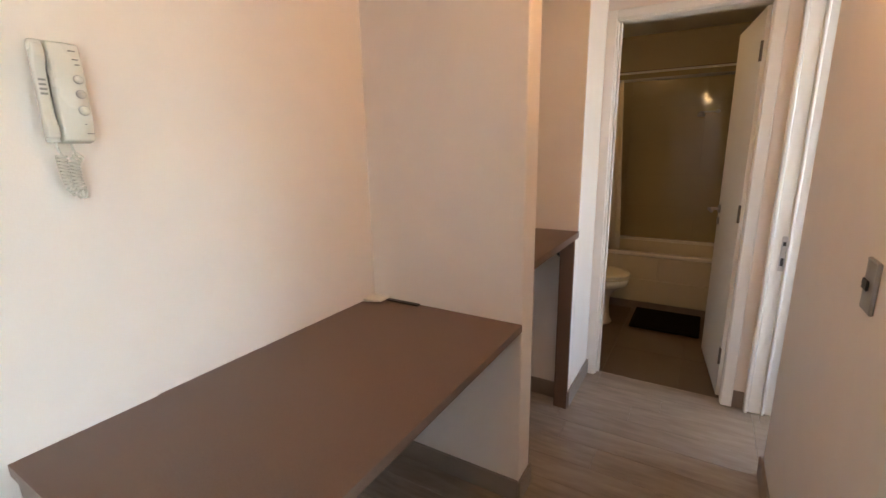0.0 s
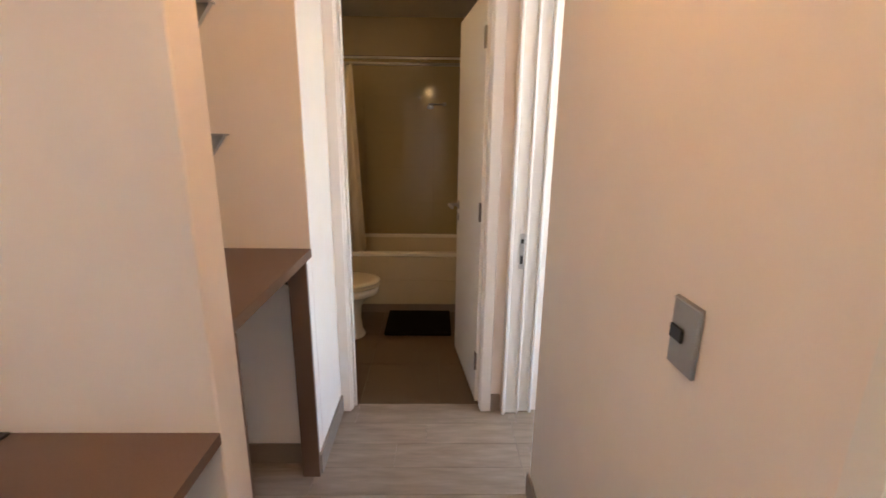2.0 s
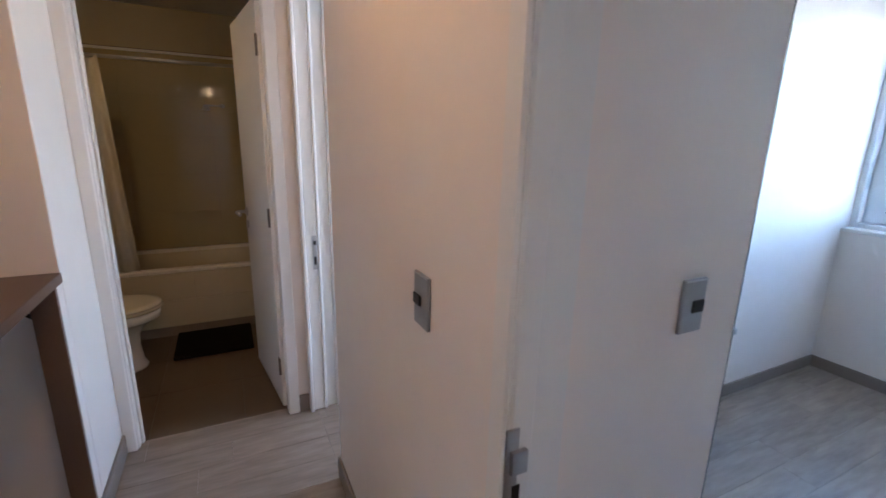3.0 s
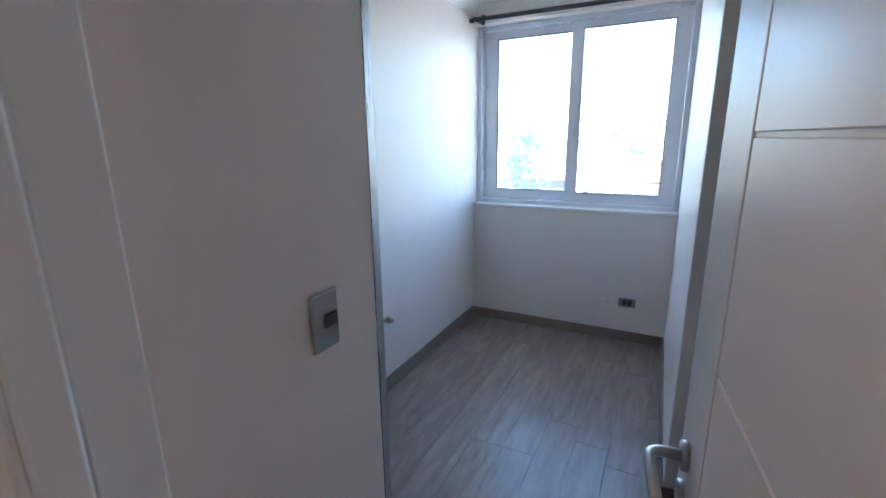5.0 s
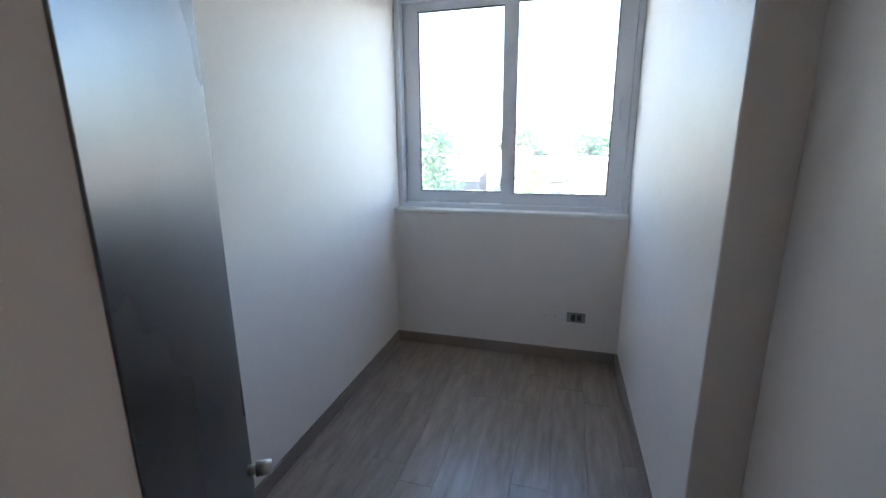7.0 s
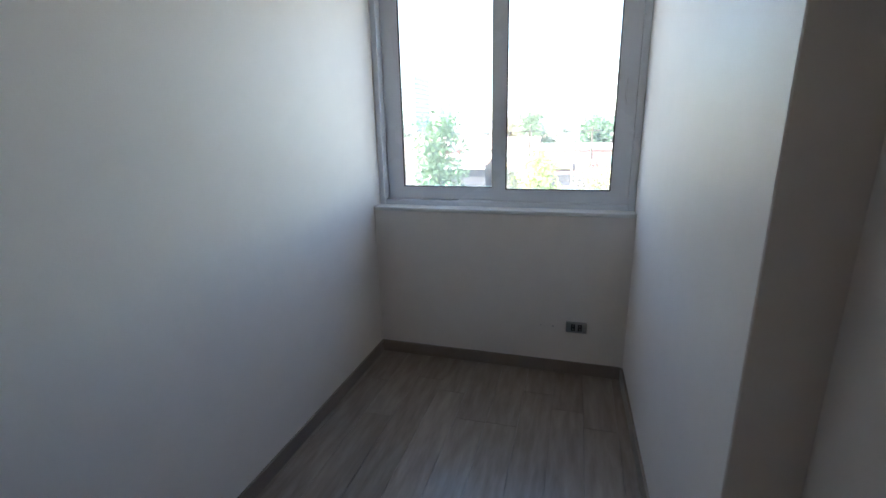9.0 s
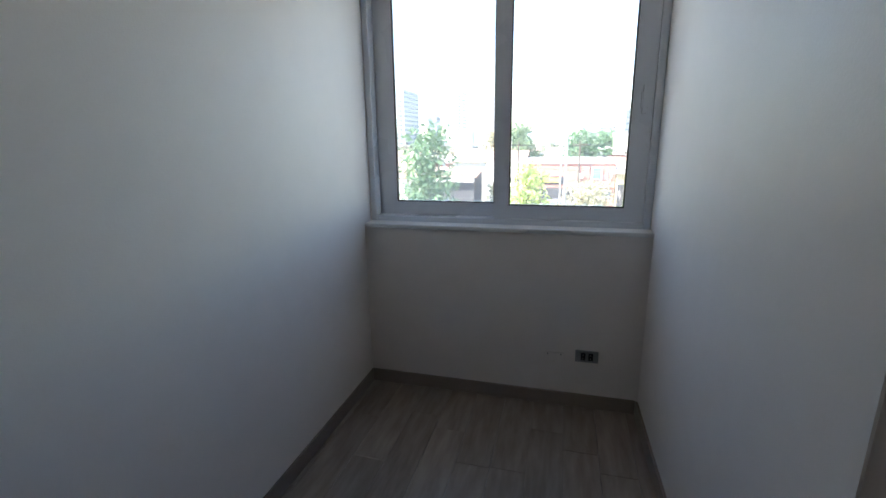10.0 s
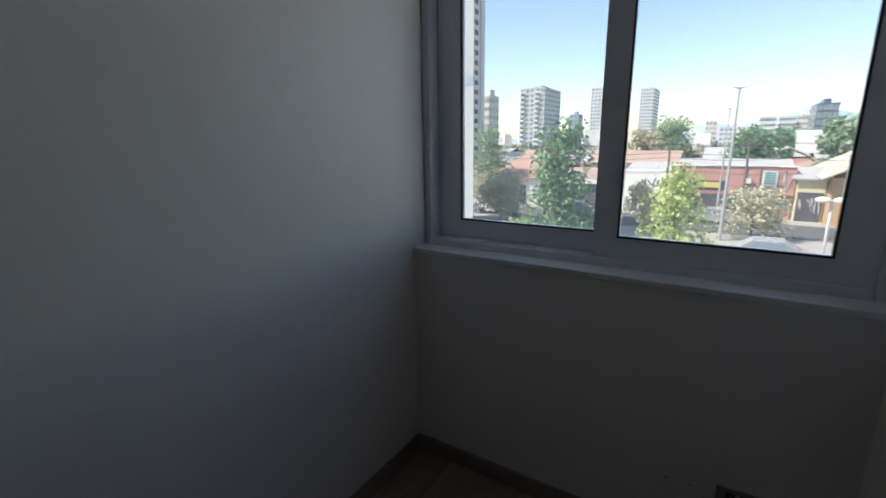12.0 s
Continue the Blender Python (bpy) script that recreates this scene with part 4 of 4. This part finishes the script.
tagged(part("far_trees", bm, LEAFFAR), "hazy green treetops among distant houses", "trees", kind="stuff")


# the far city, too small and too many to count
bm = bmesh.new()
for k in range(260):
    d = r.uniform(240, 1500)
    x, y = at(d, r.uniform(-0.45, 0.7))
    w, h = r.uniform(6, 20), r.uniform(3.5, 7) + (r.random() < 0.25) * r.uniform(3, 0.030 * d)
    box(bm, x, x + 10, y - w / 2, y + w / 2, GZ0 - 0.5, GZ0 + h)
tagged(part("far_buildings", bm, FARCITY), "pale hazy roofs and blocks of the distant city", "buildings", kind="stuff")


def building(name, label, x0, x1, y0, y1, z1, mat, category="building"):
    t = tagged(new(name), label, category)
    part("wall", B(x0, x1, y0, y1, GZ0 - 0.5, z1), mat, t)
    return t


def tower(label, d, s_left, s_right, top, mat, storeys, cols, depth=14, winw=0.55, winh=0.5, balcony=(), bands=True):
    x, yl = at(d, s_left)
    _, yr = at(d, s_right)
    z1 = EZ + top * d
    t = building("apartment_tower", label, x, x + depth, yr, yl, z1, mat, "tower block")
    w, h = (yl - yr) / cols, (z1 - GZ0 - 3) / storeys
    part("roof", boxes((x + depth * 0.25, x + depth * 0.7, yr + (yl - yr) * 0.3, yl - (yl - yr) * 0.35, z1, z1 + h * 0.8), (x - 0.1, x + depth + 0.1, yr - 0.1, yl + 0.1, z1 - 0.25, z1 + 0.25)), mat, t)
    me = mesh_of("window", B(-0.12, 0.25, -w * winw / 2, w * winw / 2, -h * winh / 2, h * winh / 2), WINDARK)
    mb = mesh_of("balcony", boxes((-1.3, 0, -w * 0.45, w * 0.45, -h * 0.5, -h * 0.42), (-1.3, -1.2, -w * 0.45, w * 0.45, -h * 0.42, -h * 0.12)), TOWERW)
    for k in range(storeys):
        z = GZ0 + 3 + h * (k + 0.5)
        for c in range(cols):
            ob = new("window", me)
            ob.location = (x, yr + w * (c + 0.5), z)
            ob.parent = t
            if c in balcony:
                bo = new("balcony", mb)
                bo.location = (x, yr + w * (c + 0.5), z)
                bo.parent = t
    # the side that faces the middle of the view
    sx = (x, x + depth)
    side_y = yr if (s_left + s_right) / 2 > 0 else yl
    n2 = max(2, int(depth / max(w, 2.2)))
    wd2 = depth / n2
    ms = mesh_of("window", B(-wd2 * 0.28, wd2 * 0.28, -0.12, 0.12, -h * winh / 2, h * winh / 2), WINDARK)
    for k in range(storeys):
        for c in range(n2):
            ob = new("window", ms)
            ob.location = (sx[0] + wd2 * (c + 0.5), side_y, GZ0 + 3 + h * (k + 0.5))
            ob.parent = t
    return t


tower("pale grey twelve-storey tower with white balconies", 260, 0.420, 0.362, 0.117, TOWERG, 13, 5, 29, balcony=(1, 4))
tower("white apartment tower with stacked balconies", 330, 0.260, 0.226, 0.108, TOWERW, 17, 5, 20, balcony=(1,))
tower("slim white apartment tower in the distance", 320, 0.163, 0.138, 0.100, TOWERW, 18, 5, 25)
tower("blue-grey slab block in the distance", 300, 0.304, 0.284, 0.056, TOWERB, 8, 2, 10)
tower("dark glazed office block", 165, -0.117, -0.146, 0.056, TOWERD, 7, 4, 14, winw=0.8, winh=0.75)
tower("white banded apartment block", 250, -0.041, -0.064, 0.038, TOWERW, 6, 4, 12, winw=0.9, winh=0.4)
tower("white banded apartment block", 262, -0.069, -0.092, 0.038, TOWERW, 6, 4, 12, winw=0.9, winh=0.4)
tower("brick-coloured apartment block on the skyline", 275, -0.093, -0.108, 0.039, TOWERBR, 6, 3, 12)
tower("low white block on the skyline", 380, 0.020, -0.035, 0.022, TOWERW, 4, 8, 12)
tower("beige block on the skyline", 420, 0.044, 0.026, 0.034, TOWERBR, 5, 3, 12)
tower("pale tower behind the white one", 150, 0.512, 0.499, 0.108, TOWERBR, 7, 2, 8)

# the neighbouring building and the tower behind it
nx, ny = at(30, 0.542)
nt = tagged(new("neighbour_building"), "tall plain white flank of the neighbouring building", "building")
# grey render on the white flank: its shade is put into the colour
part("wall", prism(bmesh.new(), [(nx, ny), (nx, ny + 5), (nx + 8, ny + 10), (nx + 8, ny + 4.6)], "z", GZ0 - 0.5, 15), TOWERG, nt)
part("band", B(nx - 0.04, nx, ny + 0.02, ny + 4.9, EZ + 0.147 * 30 - 0.3, EZ + 0.147 * 30 + 0.3), TOWERB, nt, "grey band on the facade")
part("base", B(nx - 0.04, nx, ny + 0.02, ny + 4.9, GZ0, EZ - 0.180 * 30), TOWERG, nt, "grey plinth")
px, py = EX + 115, EY + 0.512 * 127
pt = tagged(new("apartment_tower"), "white tower with a column of small windows", "tower block")
part("wall", B(px, px + 12, py, py + 14, GZ0 - 0.5, 58), TOWERW, pt)
mw = mesh_of("window", B(-1.1, 1.1, -0.06, 0.2, -0.7, 0.7), DARKWALL)
for k in range(22):
    for c in (1.2, 6.6):
        ob = new("window", mw)
        ob.location = (px + c, py, GZ0 + 3 + 2.7 * k)
        ob.parent = pt
part("pier", B(px + 8.8, px + 9.5, py - 0.25, py, GZ0 - 0.5, 58), TOWERG, pt, "grey vertical pier")


# houses and shops across the avenue
def pitched(t, x0, x1, y0, y1, z0, rise, mat, along="y", over=0.4):
    if along == "y":
        xm = (x0 + x1) / 2
        prism_pts = [(x0 - over, z0), (xm, z0 + rise), (x1 + over, z0), (x1 + over, z0 - 0.15), (xm, z0 + rise - 0.18), (x0 - over, z0 - 0.15)]
        return part("roof", prism(bmesh.new(), prism_pts, "y", y0 - over, y1 + over), mat, t)
    ym = (y0 + y1) / 2
    prism_pts = [(y0 - over, z0), (ym, z0 + rise), (y1 + over, z0), (y1 + over, z0 - 0.15), (ym, z0 + rise - 0.18), (y0 - over, z0 - 0.15)]
    return part("roof", prism(bmesh.new(), prism_pts, "x", x0 - over, x1 + over), mat, t)


def openings(t, x, specs):
    for nm, y0, y1, z0, z1, mat in specs:
        part(nm, B(x - 0.06, x + 0.15, y0, y1, GZ0 + z0, GZ0 + z1), mat, t)


def scrawl(t, x, y0, y1, z0, z1, mat, seed):
    """Unreadable sprayed scribble."""
    q = random.Random(seed)
    y = y0
    bm = bmesh.new()
    while y < y1:
        w = q.uniform(0.25, 0.55)
        pts = [(x - 0.03, y + w * q.random(), z0 + (z1 - z0) * q.random()) for _ in range(5)]
        tube(bm, pts, 0.06, 5)
        y += w
    part("graffiti", bm, mat, t, "unreadable sprayed scribble")


hx = EX + 53.5


def yy(s, d=53.5):
    return EY + s * d


red = building("corner_shop", "long faded red shop with a flat parapet and pale scribbles", hx, hx + 10, yy(-0.105), yy(0.088), GZ0 + 4.9, REDWALL, "shop")
pitched(red, hx + 0.6, hx + 10, yy(-0.104), yy(0.086), GZ0 + 4.75, 0.75, ROOFZINC, "y", 0.0)
part("parapet_cap", B(hx - 0.12, hx + 0.3, yy(-0.105), yy(0.088), GZ0 + 4.9, GZ0 + 5.0), WHITEWALL, red, "dusty pale parapet cap")
openings(red, hx, [("shopfront", yy(0.0), yy(0.082), 2.5, 3.45, DARKWALL), ("door", yy(-0.06), yy(-0.045), 0, 2.3, DARKWALL), ("shopfront", yy(-0.03), yy(0.07), 0.2, 2.1, DARKWALL), ("window", yy(-0.098), yy(-0.075), 0.9, 2.1, WINDARK)])
part("sign_board", B(hx - 0.16, hx - 0.07, yy(0.006), yy(0.046), GZ0 + 2.75, GZ0 + 3.3), SIGNYELLOW, red, "faded yellow sign board")
part("awning", prism(bmesh.new(), [(hx - 0.9, GZ0 + 2.2), (hx - 0.07, GZ0 + 2.6), (hx - 0.07, GZ0 + 2.45), (hx - 0.9, GZ0 + 2.1)], "y", yy(-0.045), yy(-0.015)), AWNING, red, "small teal awning")
part("ledge", B(hx - 0.5, hx - 0.06, yy(-0.105), yy(-0.052), GZ0 + 2.25, GZ0 + 2.42), ROOFTILE, red, "red ledge over the shopfront")
part("window_frame", B(hx - 0.12, hx - 0.06, yy(-0.079), yy(-0.056), GZ0 + 3.1, GZ0 + 4.55), WHITEWALL, red, "white frame round a grey-green grille")
for k in range(6):
    part("slat", B(hx - 0.17, hx - 0.12, yy(-0.076), yy(-0.059), GZ0 + 3.25 + 0.2 * k, GZ0 + 3.39 + 0.2 * k), AWNING, red)
part("air_conditioner", B(hx - 0.4, hx - 0.06, yy(-0.040), yy(-0.031), GZ0 + 3.3, GZ0 + 3.8), WHITEWALL, red, "white air conditioner box")
scrawl(red, hx, yy(-0.103), yy(-0.080), GZ0 + 2.6, GZ0 + 4.6, SPRAYW, 2)
scrawl(red, hx, yy(-0.082), yy(-0.054), GZ0 + 2.5, GZ0 + 3.1, SPRAYW, 9)
whitehouse = building("house", "white-walled house with sprayed lettering", hx - 1, hx + 8, yy(0.090), yy(0.178), GZ0 + 4.45, WHITEWALL, "house")
pitched(whitehouse, hx - 0.6, hx + 8, yy(0.091), yy(0.177), GZ0 + 4.35, 0.8, ROOFZINC, "y", 0.0)
scrawl(whitehouse, hx - 1, yy(0.093), yy(0.145), GZ0 + 2.6, GZ0 + 3.6, SPRAY, 3)
openings(whitehouse, hx - 1, [("door", yy(0.15), yy(0.16), 0, 2.2, DARKWALL)])
dark = building("shop", "cream shop over a dark sprayed shutter", hx - 1, hx + 8, yy(-0.146), yy(-0.107), GZ0 + 4.0, YELLOWWALL, "shop")
pitched(dark, hx - 1, hx + 8, yy(-0.146), yy(-0.107), GZ0 + 4.0, 0.8, ROOFZINC)
openings(dark, hx - 1, [("shutter", yy(-0.144), yy(-0.109), 0, 2.7, DARKWALL)])
scrawl(dark, hx - 1.07, yy(-0.142), yy(-0.112), GZ0 + 0.6, GZ0 + 2.3, SPRAYW, 4)
orange = building("house", "orange house with a pale tiled gable roof", hx - 3, hx + 8, yy(-0.27), yy(-0.148), GZ0 + 4.2, ORANGEWALL, "house")
pitched(orange, hx - 3, hx + 8, yy(-0.27), yy(-0.148), GZ0 + 4.2, 2.3, ROOFPALE, "x", 0.9)
openings(orange, hx - 3, [("window", yy(-0.185), yy(-0.165), 1.2, 2.8, WINDARK), ("window", yy(-0.22), yy(-0.20), 1.2, 2.8, WINDARK), ("door", yy(-0.195), yy(-0.188), 0, 2.3, DARKWALL)])
lefth = building("house", "low house with a broad red roof", hx, hx + 12, yy(0.33), yy(0.47), GZ0 + 3.2, WHITEWALL, "house")
pitched(lefth, hx, hx + 12, yy(0.33), yy(0.47), GZ0 + 3.2, 2.2, ROOFTILE)
openings(lefth, hx, [("window", yy(0.35), yy(0.37), 1.0, 2.2, WINDARK), ("door", yy(0.40), yy(0.415), 0, 2.2, DARKWALL)])
kiosk = building("shop", "dark low shop with a white fascia", hx, hx + 9, yy(0.20), yy(0.315), GZ0 + 3.4, DARKWALL, "shop")
part("fascia", B(hx - 0.5, hx + 0.0, yy(0.20), yy(0.315), GZ0 + 2.7, GZ0 + 3.3), WHITEWALL, kiosk)
pitched(kiosk, hx, hx + 9, yy(0.20), yy(0.315), GZ0 + 3.4, 0.9, ROOFRUST)
whiteblk = building("commercial_block", "plain white commercial block", EX + 105, EX + 120, EY - 0.137 * 105, EY - 0.098 * 105, EZ + 0.014 * 105, WHITEWALL)
r = random.Random(31)
for k in range(34):
    d = r.uniform(66, 190)
    s = r.uniform(-0.30, 0.52)
    x, y = at(d, s)
    w, dp, h = r.uniform(6, 12), r.uniform(7, 12), r.uniform(2.8, 4.6)
    hs = building("house", "low suburban house with a pitched roof", x, x + dp, y - w / 2, y + w / 2, GZ0 + h, r.choice((WHITEWALL, YELLOWWALL, REDWALL, WHITEWALL)), "house")
    hs["group"] = "houses beyond the avenue"
    pitched(hs, x, x + dp, y - w / 2, y + w / 2, GZ0 + h, r.uniform(1.0, 2.0), r.choice((ROOFTILE, ROOFZINC, ROOFRUST, ROOFZINC)), r.choice("xy"))
    openings(hs, x, [("window", y - w * 0.3, y - w * 0.12, 1.0, 2.2, WINDARK), ("window", y + w * 0.12, y + w * 0.3, 1.0, 2.2, WINDARK)])


# street furniture
def street_lamp(label, d, s, top, r0, arms):
    x, y = at(d, s)
    z1 = EZ + top * d
    t = tagged(new("street_lamp"), label, "street lamp")
    part("pole", rod(bmesh.new(), (x, y, GZ0 - 0.1), (x, y, z1), r0, r0 * 0.5, 10), POLE, t)
    for dx, dy in arms:
        a = part("arm", rod(bmesh.new(), (x, y, z1 - 0.1), (x + dx, y + dy, z1 + 0.05), 0.04, 0.03, 8), POLE, t)
        bm = bmesh.new()
        box(bm, x + dx - 0.13, x + dx + 0.13, y + dy - 0.22, y + dy + 0.22, z1 + 0.0, z1 + 0.12, bevel=0.04)
        part("lamp_head", bm, WHITEWALL, a)
    return t


street_lamp("tall galvanised street lamp with two heads", 39.5, -0.003, 0.090, 0.13, ((0, -0.25), (0, 0.22)))
street_lamp("tall galvanised street lamp with one head", 52, 0.0075, 0.055, 0.11, ((0, 0.12),))
def globe_lamp(label, d, s, top):
    """A short post with two flattened white dome heads."""
    x, y = at(d, s)
    z1 = EZ + top * d
    t = tagged(new("street_lamp"), label, "street lamp")
    part("pole", rod(bmesh.new(), (x, y, GZ0 - 0.1), (x, y, z1), 0.07, 0.055, 12), POLE, t, "", True)
    for dy in (-0.34, 0.34):
        a = part("arm", tube(bmesh.new(), [(x, y, z1 - 0.15), (x, y + dy * 0.5, z1 - 0.02), (x, y + dy, z1 - 0.04)], 0.03, 8), POLE, t, "", True)
        part("lamp_head", lathe(bmesh.new(), [(0.10, -0.12), (0.26, -0.08), (0.30, 0.0), (0.24, 0.09), (0.10, 0.14), (0.03, 0.15)], (x, y + dy, z1), 20), WHITEWALL, a, "white dome lamp head", True)


globe_lamp("short lamp post with two white dome heads", 26.5, -0.160, -0.104)
for d, s, h in ((52.5, 0.49, 7.5), (52.5, 0.362, 7.5), (52.5, 0.10, 7.5), (52.5, -0.03, 7.5), (52.5, -0.20, 7.5)):
    x, y = at(d, s)
    p = tagged(new("utility_pole"), "wooden utility pole carrying wires", "utility pole", "utility poles")
    part("pole", rod(bmesh.new(), (x, y, GZ0 - 0.1), (x, y, GZ0 + h), 0.12, 0.09, 8), BARK, p)
    part("crossarm", B(x - 0.05, x + 0.05, y - 0.9, y + 0.9, GZ0 + h - 0.5, GZ0 + h - 0.4), BARK, p)
for k, z in enumerate((7.2, 7.1, 6.3, 5.8)):
    bm = bmesh.new()
    ya, yb = at(52.5, 0.7)[1], at(52.5, -0.5)[1]
    n = 60
    tube(bm, [(EX + 52.4 - 0.2 * k, ya + (yb - ya) * i / n, GZ0 + z - 0.25 * abs(math.sin(i * math.pi / 10))) for i in range(n + 1)], 0.02, 5)
    simple("overhead_wire", bm, BLACK, "black overhead wire along the avenue", "wire", "overhead wires")


def car(label, x, y, mat, flip=1):
    t = tagged(new("parked_car"), label, "car")
    z = GZ0 - 0.1
    bm = bmesh.new()
    prism(bm, [(y - 2.1, z + 0.3), (y + 2.1, z + 0.3), (y + 2.15, z + 0.65), (y + 1.5, z + 0.85), (y + 0.8, z + 1.38), (y - 0.9, z + 1.42), (y - 1.7, z + 0.95), (y - 2.15, z + 0.8)], "x", x - 0.85, x + 0.85)
    part("body", bm, mat, t)
    bm = bmesh.new()
    prism(bm, [(y + 1.2, z + 0.92), (y + 0.72, z + 1.3), (y - 0.85, z + 1.33), (y - 1.4, z + 0.96)], "x", x - 0.87, x + 0.87)
    part("windows", bm, WINDARK, t)
    for dy in (-1.35, 1.35):
        for dx in (-0.82, 0.82):
            part("wheel", rod(bmesh.new(), (x + dx - 0.1, y + dy, z + 0.31), (x + dx + 0.1, y + dy, z + 0.31), 0.31, seg=16), RUBBER, t)


for d, s, mt, lb in ((44.5, 0.475, CARW, "white car at the kerb"), (47.5, 0.285, CARG, "grey car on the avenue"), (34.5, -0.078, CARG, "grey car on the near carriageway"), (48.5, 0.02, CARG, "dark grey car at the kerb")):
    x, y = at(d, s)
    car(lb, x, y, mt)

# mountains on the horizon
bm = bmesh.new()
prev = None
for k in range(91):
    y = -2600 + k * 60
    h = 40 + 150 * math.exp(-((y + 450) / 400) ** 2) + 62 * math.exp(-((y - 200) / 190) ** 2) + 40 * math.exp(-((y + 1700) / 500) ** 2) + 14 * noise.noise(Vector((y * 0.006, 1.1, 0)))
    cur = [bm.verts.new((3600, y, GZ0)), bm.verts.new((3800, y, GZ0 + max(h, 6))), bm.verts.new((4200, y, GZ0))]
    if prev:
        for a in (0, 1):
            bm.faces.new((prev[a], cur[a], cur[a + 1], prev[a + 1]))
    prev = cur
tagged(part("backdrop_mountains", bm, MOUNT), "hazy blue mountain range on the horizon", kind="structure")
